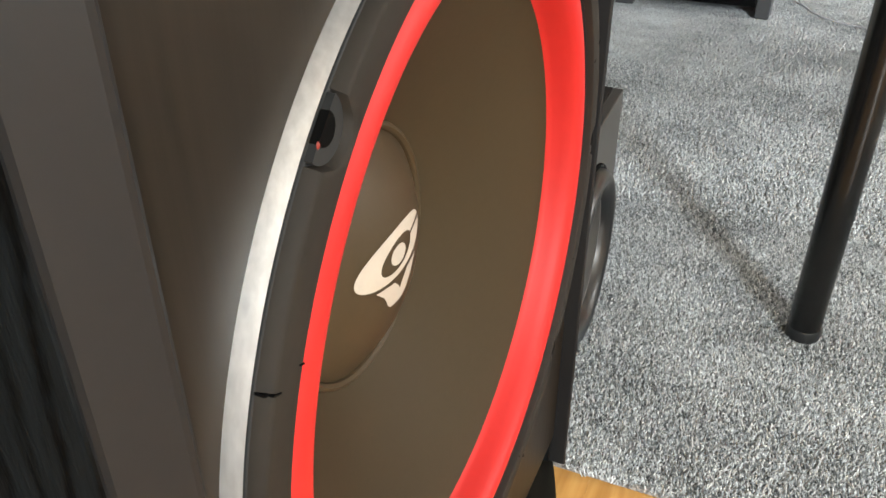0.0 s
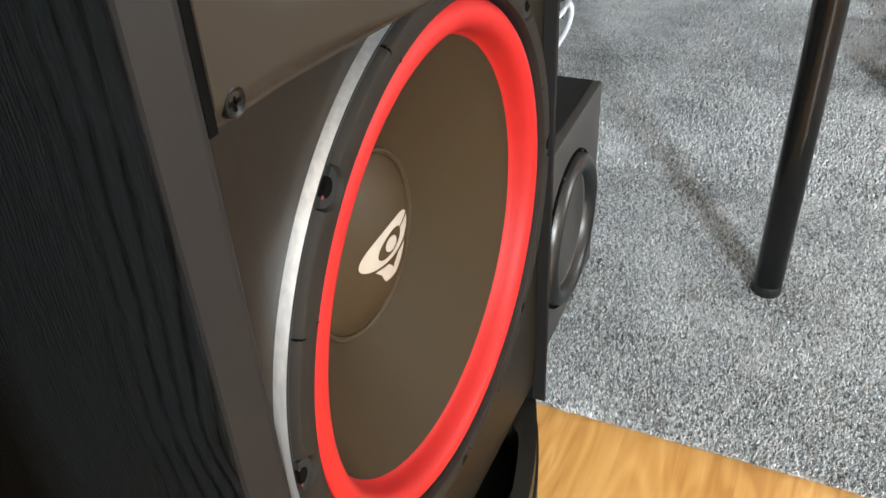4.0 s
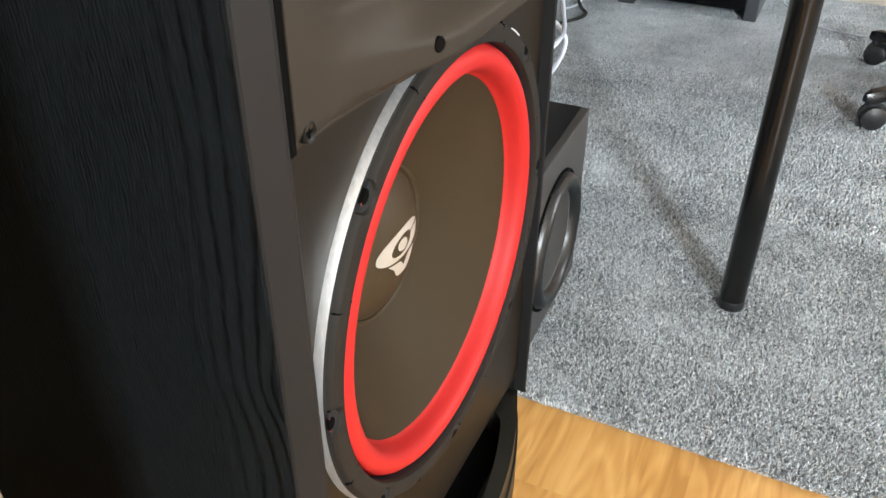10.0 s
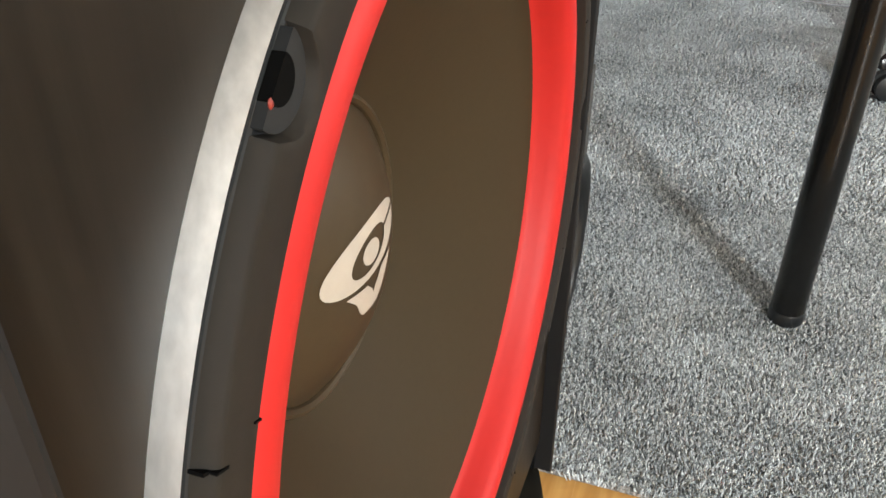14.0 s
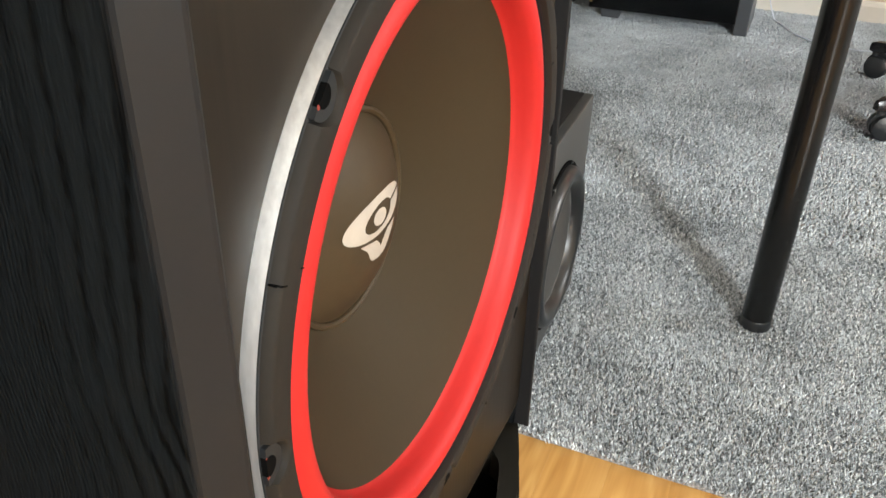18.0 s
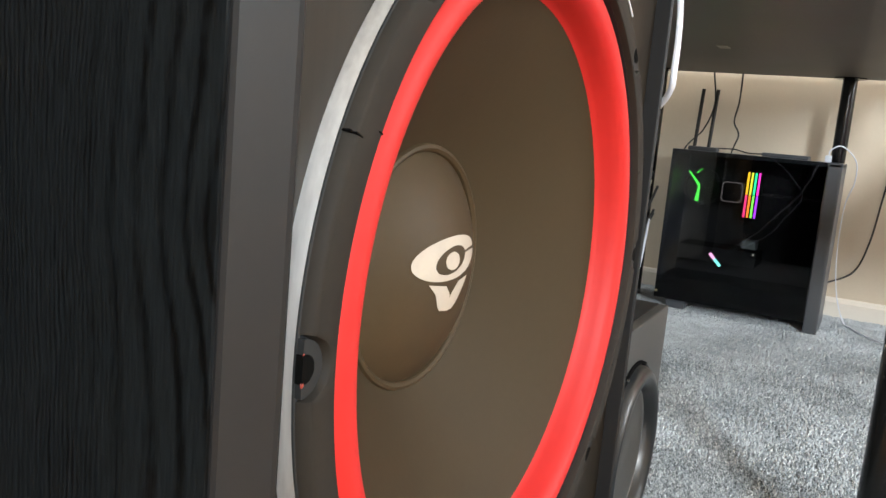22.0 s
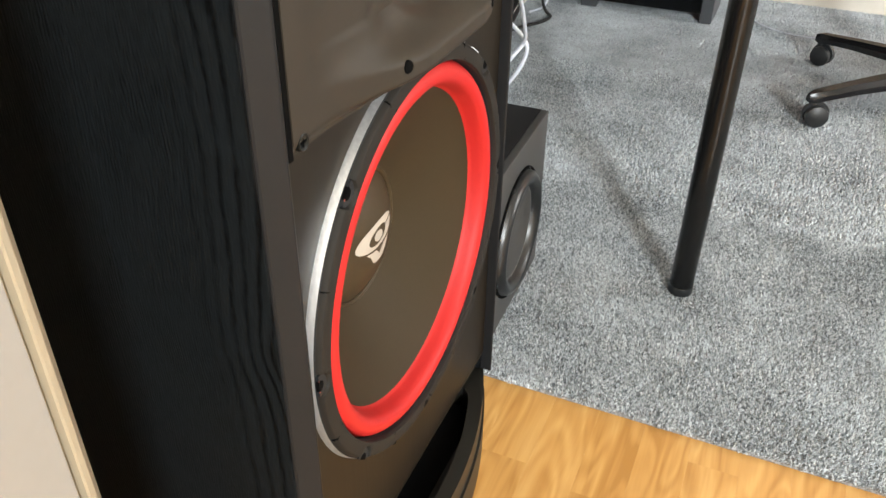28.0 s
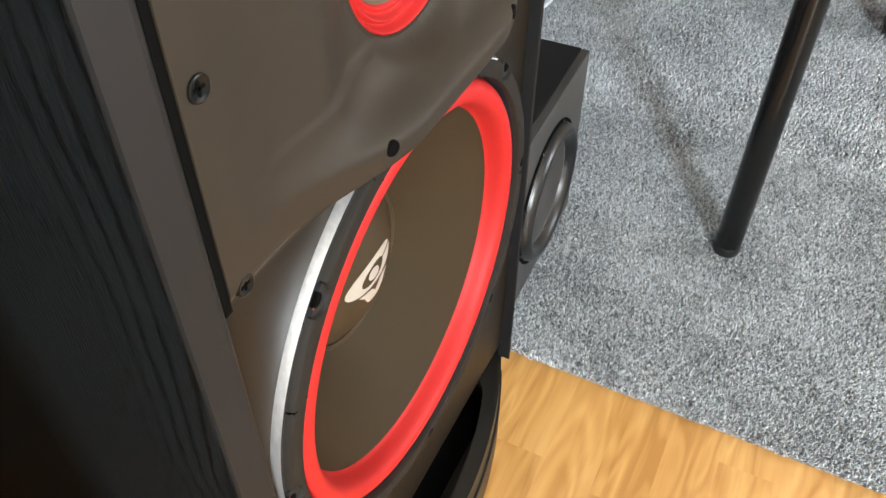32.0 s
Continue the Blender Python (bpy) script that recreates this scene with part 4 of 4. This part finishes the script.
# graphics card with tilted light and a tag
g0 = Vector((0.0500, 0.2061, 0.1872))
card = part("graphics_card", box(0.050, 0.185, g0.y - 0.02, g0.y + 0.20, g0.z - 0.040, g0.z + 0.004, 0.003), INNER, pc, "dark graphics card")
pa, pb = Vector((0.0460, 0.3122, 0.1733)), Vector((0.0460, 0.2794, 0.1395))
d = (pb - pa).normalized()
n = Vector((0, -d.z, d.y)) * 0.0042
for f0, f1, c in ((0.0, 0.45, (1.0, 0.45, 0.75)), (0.45, 1.0, (0.25, 1.0, 0.85))):
    bm = bmesh.new()
    qa, qb = pa + (pb - pa) * f0, pa + (pb - pa) * f1
    bm.faces.new([bm.verts.new(p) for p in (qa + n, qa - n, qb - n, qb + n)])
    bmesh.ops.solidify(bm, geom=list(bm.faces), thickness=0.002)
    part("light_slash", bm, glow("led_slash", c, 9.0), card)
ta = Vector((0.0700, 0.2137, 0.2086))
part("heat_sink", box(0.070, 0.12, ta.y - 0.020, ta.y + 0.020, ta.z - 0.012, ta.z + 0.012, 0.002), TAG, pc, "dull silver heat sink")
part("power_dot", lathe([(0, 0.046), (0.003, 0.046), (0.003, 0.048), (0, 0.048)], 12, "x", (0, Vector((0.0460, 0.1943, 0.1856)).y, Vector((0.0460, 0.1943, 0.1856)).z)), glow("white_dot", (1, 0.95, 0.8), 1.6), card)

# things on top of the case
ant = thing("wifi_antenna", (2.050, 0.318, PZ), "black two-rod aerial base on the computer case", "antenna")
part("base", box(-0.020, 0.020, -0.042, 0.040, 0.0, 0.012, 0.004), CASE, ant)
for y0, y1 in ((0.024, 0.026), (-0.016, -0.014)):
    part("rod", tube([(0.0, y0 + 0.002, 0.010), (0.0, y1 - 0.006, 0.175)], 0.0052, 14, 1), CABLEB, ant, smooth=True)
drive = thing("external_drive", (2.050, 0.094, PZ), "flat black portable drive on the computer case", "hard drive")
part("shell", box(-0.035, 0.035, -0.060, 0.060, 0.0, 0.011, 0.003), CASE, drive)
part("lead", tube([(0.0, 0.060, 0.006), (0.0, 0.10, 0.005), (0.006, 0.14, 0.012), (0.004, 0.19, 0.010)], 0.0020, 8), CABLEB, drive, smooth=True)
plug = thing("charging_lead", (2.045, -0.012, PZ), "thin white charging lead plugged into the computer case", "cable")
part("plug", box(-0.008, 0.008, -0.008, 0.008, 0.0, 0.018, 0.002), CABLEW, plug)
part("lead", tube([(0.0, 0.0, 0.016), (0.0, -0.004, 0.034), (0.015, -0.030, 0.045), (0.045, -0.066, 0.010), (0.085, -0.070, -0.049), (0.125, -0.053, -0.119), (0.155, -0.052, -0.258), (0.155, -0.068, -0.374), (0.165, -0.095, -0.450), (0.14, -0.118, -0.4620), (0.03, -0.175, -0.4620), (-0.030, -0.270, -0.4620), (-0.03, -0.40, -0.4620), (0.0, -0.60, -0.4620), (0.05, -0.90, -0.4620)], 0.0017, 8), CABLEW, plug, "white flex", smooth=True)

# ---- cables ----
def cable(name, pts, r, material, label):
    ob = part(name, tube(pts, r, 10, 8), material, None, smooth=True)
    return tagged(ob, label, "cable")


cable("wall_cable", [(1.95, -0.232, 0.690), (2.10, -0.225, 0.668), (2.28, -0.208, 0.620), (2.338, -0.182, 0.559), (2.345, -0.166, 0.470), (2.345, -0.155, 0.372), (2.345, -0.141, 0.249), (2.340, -0.113, 0.157), (2.300, -0.052, 0.119), (2.22, 0.02, 0.10)], 0.0028, CABLEB, "thin black lead hanging down the wall from the desk")
cable("desk_cable", [(2.20, 0.345, 0.709), (2.27, 0.345, 0.62), (2.30, 0.375, 0.54), (2.30, 0.430, 0.46), (2.30, 0.425, 0.30)], 0.0025, CABLEB, "thin dark lead dropping from desk to floor")
cable("desk_cable", [(2.20, 0.262, 0.709), (2.25, 0.270, 0.63), (2.27, 0.280, 0.57), (2.27, 0.262, 0.53), (2.26, 0.275, 0.47), (2.26, 0.30, 0.30)], 0.0025, CABLEB, "thin dark lead dropping behind the computer case")
cable("white_cable", [(0.585, 0.085, 0.709), (0.500, 0.055, 0.62), (0.468, 0.046, 0.560), (0.480, 0.052, 0.535), (0.540, 0.091, 0.496), (0.650, 0.117, 0.412), (0.733, 0.138, 0.345), (0.729, 0.156, 0.315), (0.722, 0.176, 0.286), (0.708, 0.208, 0.250), (0.66, 0.30, 0.14), (0.60, 0.42, 0.03)], 0.0034, CABLEW, "white cable dropping from the desk behind the loudspeaker")
cable("white_cable", [(0.66, 0.36, 0.52), (0.700, 0.250, 0.445), (0.718, 0.203, 0.407), (0.730, 0.172, 0.378), (0.742, 0.144, 0.345), (0.743, 0.136, 0.322), (0.737, 0.150, 0.282), (0.721, 0.188, 0.230), (0.69, 0.26, 0.13), (0.63, 0.42, 0.03)], 0.0034, CABLEW, "white cable crossing another behind the subwoofer")
rng = random.Random(5)
STRAW = mat("straw_cable", (0.48, 0.46, 0.34), 0.45)
for k in range(13):
    # a loose bundle that falls from the case's back and runs along the foot of the wall
    w, u = rng.uniform(-0.02, 0.02), rng.uniform(-0.03, 0.03)
    pts = [(2.06 + u, 0.455 + w, 0.40 - 0.014 * k), (1.99 + u, 0.470 + w * 0.6, 0.26 - 0.008 * k), (1.92 + u, 0.490 + w * 0.4, 0.165 - 0.006 * k), (1.83 + u, 0.500 + w * 0.5, 0.090 - 0.003 * k), (1.74 + u, 0.500 + w, 0.036 + 0.002 * (k % 5)), (1.62 + 2 * u, 0.500 + w, 0.018 + 0.003 * (k % 3)), (1.40 + 2 * u, 0.505 + w, 0.017)]
    pale = k in (2, 7)
    cable("power_lead", pts, 0.0038, STRAW if pale else CABLEB, ("straw-coloured" if pale else "black") + " lead in the bundle behind the computer case")
cable("power_lead", [(1.98, 0.470, 0.16), (1.93, 0.460, 0.05), (1.900, 0.440, 0.017), (1.850, 0.408, 0.016), (1.800, 0.412, 0.016), (1.745, 0.440, 0.016), (1.690, 0.470, 0.016), (1.60, 0.490, 0.017)], 0.0046, CABLEB, "black lead looping out over the carpet")
cable("power_lead", [(1.72, 0.512, 0.20), (1.70, 0.510, 0.12), (1.66, 0.505, 0.05), (1.585, 0.470, 0.016), (1.45, 0.430, 0.016), (1.33, 0.440, 0.016), (1.25, 0.480, 0.016)], 0.0040, CABLEB, "thin dark lead along the skirting")
cable("white_cable", [(2.02, 0.440, 0.26), (1.985, 0.440, 0.14), (1.960, 0.445, 0.06), (1.93, 0.455, 0.018), (1.86, 0.480, 0.016)], 0.0036, CABLEW, "white lead beside the black bundle")
LILAC = mat("pale_blue_plastic", (0.50, 0.55, 0.80), 0.3, build=mottled((0.55, 0.60, 0.80), (0.46, 0.51, 0.72), 12, 90, (0.24, 0.36), 0.05, 0.0005))
bag = bmesh.new()
rows = []
for i in range(25):
    f = i / 24
    c = Vector((1.645 - 0.26 * f, 0.488 - 0.012 * f, 0.014 + 0.30 * f))
    r = 0.012 + 0.030 * smooth(0.0, 0.10, f) - 0.022 * smooth(0.14, 0.26, f) + 0.016 * smooth(0.30, 0.55, f)
    ring = []
    for q in range(28):
        t = 2 * math.pi * q / 28
        k = r * (1 + 0.16 * math.sin(5 * t + 9 * f) + 0.10 * math.sin(9 * t - 14 * f) + rng.uniform(-0.07, 0.07))
        ring.append(bag.verts.new(c + Vector((k * math.cos(t), 0.7 * k * math.sin(t), 0.10 * k * math.cos(t)))))
    rows.append(ring)
for p, q in zip(rows, rows[1:]):
    for i in range(28):
        bag.faces.new((p[i], p[(i + 1) % 28], q[(i + 1) % 28], q[i]))
bag.faces.new(rows[0])
bag.faces.new(rows[-1])
tagged(part("plastic_bag", bag, LILAC, smooth=True), "pale blue crumpled plastic bag against the wall", "plastic bag")

# ---- clamp at the desk's edge ----
clamp = thing("desk_clamp", (1.82, -0.232, DZ), "small metal screw clamp with black pad at desk edge", "clamp")
part("jaw", box(-0.012, 0.012, -0.030, 0.022, -0.009, -0.0005, 0.002), STEEL, clamp)
part("spine", box(-0.012, 0.012, -0.042, -0.030, -0.060, 0.050, 0.002), STEEL, clamp, "bright steel back")
part("rod", rod((0.0, -0.002, -0.010), (0.0, 0.004, -0.078), 0.004, 14), STEEL, clamp, smooth=True)
part("pad", box(-0.017, 0.017, -0.018, 0.022, -0.092, -0.077, 0.003), CABLEB, clamp, "black plastic pad")
part("knob", lathe([(0, -0.072), (0.010, -0.070), (0.011, -0.052), (0.004, -0.050), (0, -0.042)], 16, "y", (0.0, 0.0, -0.012)), CABLEB, clamp, smooth=True)
part("knob", lathe([(0, -0.074), (0.011, -0.072), (0.012, -0.054), (0.004, -0.050), (0, -0.042)], 16, "y", (0.0, 0.0, -0.055)), CABLEB, clamp, smooth=True)

# ---- chair ----
HUB = (1.590, -0.655)
chair = thing("office_chair", (*HUB, PILE), "red and black swivel chair on black castors over carpet", "chair")
STAR = radians(126.0)
part("column", lathe([(0.0, 0.07), (0.030, 0.07), (0.034, 0.09), (0.030, 0.14), (0.024, 0.15), (0.024, 0.34), (0, 0.34)], 28, "z"), LEGBLACK, chair, smooth=True)
for k in range(5):
    a = STAR - radians(72) * k
    d = Vector((math.cos(a), math.sin(a), 0))
    n = Vector((-d.y, d.x, 0))
    bm = bmesh.new()
    rings = []
    for f, wd, z0, z1 in ((0.03, 0.030, 0.085, 0.125), (0.14, 0.024, 0.082, 0.112), (0.26, 0.020, 0.074, 0.098), (0.33, 0.0185, 0.066, 0.088), (0.362, 0.0150, 0.060, 0.084), (0.378, 0.0070, 0.060, 0.078)):
        p = d * f
        rings.append([bm.verts.new(p + n * wd * u + Vector((0, 0, z0 + (z1 - z0) * w))) for u, w in ((-1, 0.0), (-1, 0.55), (-0.6, 1.0), (0.6, 1.0), (1, 0.55), (1, 0.0))])
    for p, q in zip(rings, rings[1:]):
        for i in range(6):
            bm.faces.new((p[i], p[(i + 1) % 6], q[(i + 1) % 6], q[i]))
    bm.faces.new(rings[0])
    bm.faces.new(rings[-1])
    arm = part("star_arm", bm, GLOSSB, chair, "glossy black star base arm", smooth=True)
    c = d * 0.362
    cas = part("castor", lathe([(0.0, 0.050), (0.0085, 0.050), (0.0085, 0.062), (0.0, 0.062)], 16, "z", (c.x, c.y, 0)), CASTOR, arm, "dark stem over twin castor", smooth=True)
    t = a + radians(70 if k != 1 else 100)
    ax = Vector((math.cos(t), math.sin(t), 0))
    for sgn in (-1, 1):
        w = lathe([(0.0, -0.010), (0.020, -0.010), (0.0255, -0.006), (0.0265, 0.0), (0.0255, 0.006), (0.018, 0.010), (0.0, 0.0115)], 26, "x")
        off = c + ax * 0.0125 * sgn + Vector((-ax.y, ax.x, 0)) * 0.012 + Vector((0, 0, 0.0265))
        rot = Matrix.Rotation(t + (math.pi if sgn < 0 else 0), 3, "Z")
        bmesh.ops.rotate(w, matrix=rot, verts=w.verts)
        bmesh.ops.translate(w, vec=off, verts=w.verts)
        part("wheel", w, CASTOR, arm, smooth=True)
    hood = lathe([(0.0, -0.004), (0.029, -0.004), (0.029, 0.004), (0.0, 0.004)], 26, "x")
    bmesh.ops.rotate(hood, matrix=Matrix.Rotation(t, 3, "Z"), verts=hood.verts)
    bmesh.ops.translate(hood, vec=c + Vector((-ax.y, ax.x, 0)) * 0.012 + Vector((0, 0, 0.030)), verts=hood.verts)
    part("castor_hood", hood, CASTOR, arm, smooth=True)


def cushion(x0, x1, y0, y1, z0, z1, r, seg=6):
    bm = box(x0, x1, y0, y1, z0, z1)
    bmesh.ops.bevel(bm, geom=list(bm.edges), offset=r, segments=seg, affect="EDGES", profile=0.5)
    return bm


part("seat_mechanism", box(-0.10, 0.10, -0.12, 0.12, 0.340, 0.378, 0.006), LEGBLACK, chair)
part("seat", cushion(-0.26, 0.26, -0.17, 0.440, 0.378, 0.500, 0.055), CHAIRRED, chair, "red fabric seat cushion", smooth=True)
part("seat_pad", cushion(-0.19, 0.19, -0.15, 0.30, 0.485, 0.550, 0.030), SUBBLACK, chair, "black seat pad", smooth=True)
part("backrest", cushion(-0.24, 0.24, -0.27, -0.16, 0.53, 1.13, 0.05), CHAIRRED, chair, "red fabric backrest", smooth=True)
for s in (-1, 1):
    part("bolster", cushion(s * 0.225 - 0.05, s * 0.225 + 0.05, -0.15, 0.30, 0.49, 0.59, 0.04), CHAIRRED, chair, "red side bolster", smooth=True)

# ---- mantelpiece ----
mant = thing("mantelpiece", (-0.384, -0.010, 0.0), "white painted mantelpiece with moulded post and shelf", "mantelpiece")
# moulded post, in plan from its right edge
prof = [(0.0, 0.151), (0.0, 0.0105), (-0.0008, 0.0085), (-0.0048, 0.0040), (-0.0056, 0.0034), (-0.0092, -0.0028), (-0.0102, -0.0037), (-0.0130, -0.0040), (-0.0139, -0.0034), (-0.0147, 0.0010), (-0.0153, 0.0012), (-0.0159, -0.0008), (-0.0556, -0.0008), (-0.0556, 0.15)]
prof = [((u * 1.12 if u > -0.02 else u - 0.0060) + 0.0045, v) for u, v in prof]
part("post", prism(prof, 0.0, 0.8440), CREAM, mant, "white moulded post")
# rounded inner bead beside the flat field
bead = [(-0.0574, 0.15), (-0.0574, -0.0017), (-0.0586, -0.0026), (-0.0602, -0.0035), (-0.0620, -0.0038), (-0.0644, -0.0030), (-0.0668, -0.0006), (-0.0690, 0.0034), (-0.0704, 0.0046), (-0.0706, 0.0062), (-0.0722, 0.0092), (-0.0722, 0.15)]
part("post", prism([(u - 1.15, v) for u, v in prof], 0.0, 0.8440), CREAM, mant, "white moulded post")
# bead and field take the paint's lit tone
for u in (0.0, -1.15):
    part("inner_bead", prism([(u + a, v) for a, v in bead], 0.0, 0.8440), CREAM_LIT, mant, "rounded bead in the lit tone of the white paint")
    part("post_panel", box(u - 0.0573, u - 0.0140, -0.0020, 0.0, 0.03, 0.8436, 0.0008), CREAM_LIT, mant, "flat field of the post in the lit tone of the white paint")
part("frieze", box(-1.1435, -0.0724, 0.006, 0.15, 0.70, 0.8439, 0.002), CREAM, mant, "white frieze board")


def shelf():
    """Moulded shelf edge carried round three sides: a thick lower slab, a cove and a thinner top."""
    steps = [(0.8440, 0.0225), (0.8448, 0.0247), (0.8460, 0.0258), (0.8475, 0.0262), (0.8605, 0.0260), (0.8614, 0.0254), (0.8620, 0.0236), (0.8630, 0.0202), (0.8646, 0.0170), (0.8662, 0.0152), (0.8680, 0.0136), (0.8690, 0.0098)]
    bm = bmesh.new()
    rings = []
    for z, o in steps:
        x0, x1, y0, y1 = -1.2215 - o, o, -o + 0.008, 0.15
        c = 0.004
        rings.append([bm.verts.new((x, y, z)) for x, y in ((x0, y1), (x0, y0 + c), (x0 + c, y0), (x1 - c, y0), (x1, y0 + c), (x1, y1))])
    for p, q in zip(rings, rings[1:]):
        for i in range(6):
            bm.faces.new((p[i], p[(i + 1) % 6], q[(i + 1) % 6], q[i]))
    bm.faces.new(rings[0])
    bm.faces.new(rings[-1])
    return bm


part("shelf", shelf(), CREAM, mant, "white moulded shelf", smooth=True)
part("back_panel", box(-1.08, -0.0725, 0.120, 0.15, 0.0, 0.70), TAN, mant, "tan panel set back behind the post")

# ---- laminate strips ----
rng = random.Random(11)
pitch, gap = 0.0640, 0.00007
strip_mesh = {}


def strip(length):
    key = round(length, 2)
    if key not in strip_mesh:
        me = bpy.data.meshes.new("plank")
        bm = box(0, key, 0, pitch - gap, -0.0058, 0.0)
        bm.to_mesh(me)
        bm.free()
        me.materials.append(OAK)
        strip_mesh[key] = me
    return strip_mesh[key], key


y = -0.151 - pitch * 9
row = 0
while y < 0.545 - pitch:
    x = -1.66
    first = rng.uniform(0.12, 0.40)
    near = 0.0
    while x < 0.33:
        me, ln = strip(first or rng.choice((0.42, 0.50, 0.62, 0.74)))
        first = 0.0
        ob = new("plank", me)
        ob.location = (x, y, 0.0)
        ob.parent = FLOOR
        x += ln + gap
    y += pitch
    row += 1

rest = bmesh.new()
for k in range(46):
    y0 = Y_SOUTH + 0.002 + pitch * k
    if y0 + pitch > -0.151 - pitch * 9:
        break
    x = X_WEST - rng.uniform(0.0, 0.9)
    while x < RUG_X + 0.04:
        ln = rng.choice((0.62, 0.86, 1.20))
        box(max(x, X_WEST), min(x + ln - gap, RUG_X + 0.04), y0, y0 + pitch - gap, -0.0058, 0.0, bm=rest)
        x += ln
for k in range(16):
    y0 = -0.151 + pitch * (k - 9)
    if y0 + pitch < Y_NORTH:
        box(X_WEST, -1.6601, y0, y0 + pitch - gap, -0.0058, -0.0002, bm=rest)
part("plank_field", rest, OAK, FLOOR, "laminate boards across the rest of the room", kind="stuff")

# ---- carpet pile ----
def pile(name, x0, x1, y0, y1, step, height, width, seed, edge=False, material=None, foot=0.0035):
    """Cut yarn tufts, each a short leaning three-sided tip."""
    g = np.random.default_rng(seed)
    nx, ny = int((x1 - x0) / step), int((y1 - y0) / step)
    gx, gy = np.meshgrid(x0 + (np.arange(nx) + 0.5) * step, y0 + (np.arange(ny) + 0.5) * step)
    n = gx.size
    bx = gx.ravel() + g.uniform(-0.55, 0.55, n) * step
    by = gy.ravel() + g.uniform(-0.55, 0.55, n) * step
    if edge:
        wob = 0.0022 * np.sin(by * 61) + 0.0016 * np.sin(by * 173 + 1.0) + g.uniform(-0.0022, 0.0022, n)
        bx = np.where(bx < x0 + 0.006, bx + wob, bx)
    lean = 0.22 * np.sin(bx * 5.1 + 2.3 * np.sin(by * 3.7)) + 0.22 * np.sin(by * 6.3 + 2.6 * np.sin(bx * 2.9))
    h = height * g.uniform(0.72, 1.12, n)
    ang = g.uniform(0, 2 * np.pi, n)
    k = np.cos(ang) * 0.75 + lean * 0.55
    tx, ty = bx + h * k * 0.50, by + h * (np.sin(ang) * 0.75 + 0.25 * lean) * 0.50
    w = width * g.uniform(0.75, 1.25, n)
    v = np.zeros((n, 7, 3))
    spin = g.uniform(0, 2 * np.pi, n)
    for i in range(3):
        a = spin + i * 2 * np.pi / 3
        v[:, i] = np.stack([bx + w * np.cos(a), by + w * np.sin(a), np.full(n, foot)], 1)
        v[:, 3 + i] = np.stack([bx + (tx - bx) * 0.72 + 0.95 * w * np.cos(a), by + (ty - by) * 0.72 + 0.95 * w * np.sin(a), foot + (h - foot) * 0.74], 1)
    v[:, 6] = np.stack([tx, ty, h], 1)
    f4 = np.array([[0, 1, 4, 3], [1, 2, 5, 4], [2, 0, 3, 5]])
    f3 = np.array([[3, 4, 6], [4, 5, 6], [5, 3, 6]])
    base = (np.arange(n) * 7)[:, None]
    faces = [(base + r).tolist() for r in f4] + [(base + r).tolist() for r in f3]
    me = bpy.data.meshes.new(name)
    me.from_pydata(v.reshape(-1, 3).tolist(), [], [q for part_ in faces for q in part_])
    me.shade_smooth()
    me.materials.append(material or YARN)
    ob = new(name, me)
    ob.parent = CARPET_BASE
    return tagged(ob, "short grey cut carpet pile", kind="stuff")


pile("carpet_pile", RUG_X, 0.88, -0.66, 0.34, 0.0018, 0.0100, 0.00086, 21, True, material=YARN_NEAR)
pile("carpet_pile", 0.88, 1.55, -0.62, 0.528, 0.0035, 0.0108, 0.0016, 22, material=YARN_MID, foot=0.0042)
pile("carpet_pile", 1.55, X_EAST - 0.012, -0.90, 0.528, 0.0042, 0.0106, 0.0023, 23, material=YARN_FAR, foot=0.0050)
for k, (x, y) in enumerate(((1.294, 0.112), (1.110, -0.097), (1.90, -0.12), (1.86, -0.17), (1.74, -0.155), (1.98, -0.16), (0.93, 0.10))):
    bm = bmesh.new()
    bmesh.ops.create_icosphere(bm, subdivisions=1, radius=0.0030)
    bmesh.ops.scale(bm, vec=(1.2, 0.8, 0.5), verts=bm.verts)
    ob = part("lint_speck", bm, CABLEW)
    ob.location = (x, y, 0.0118)
    tagged(ob, "tiny white speck of lint on grey carpet", "lint", "specks on the carpet")
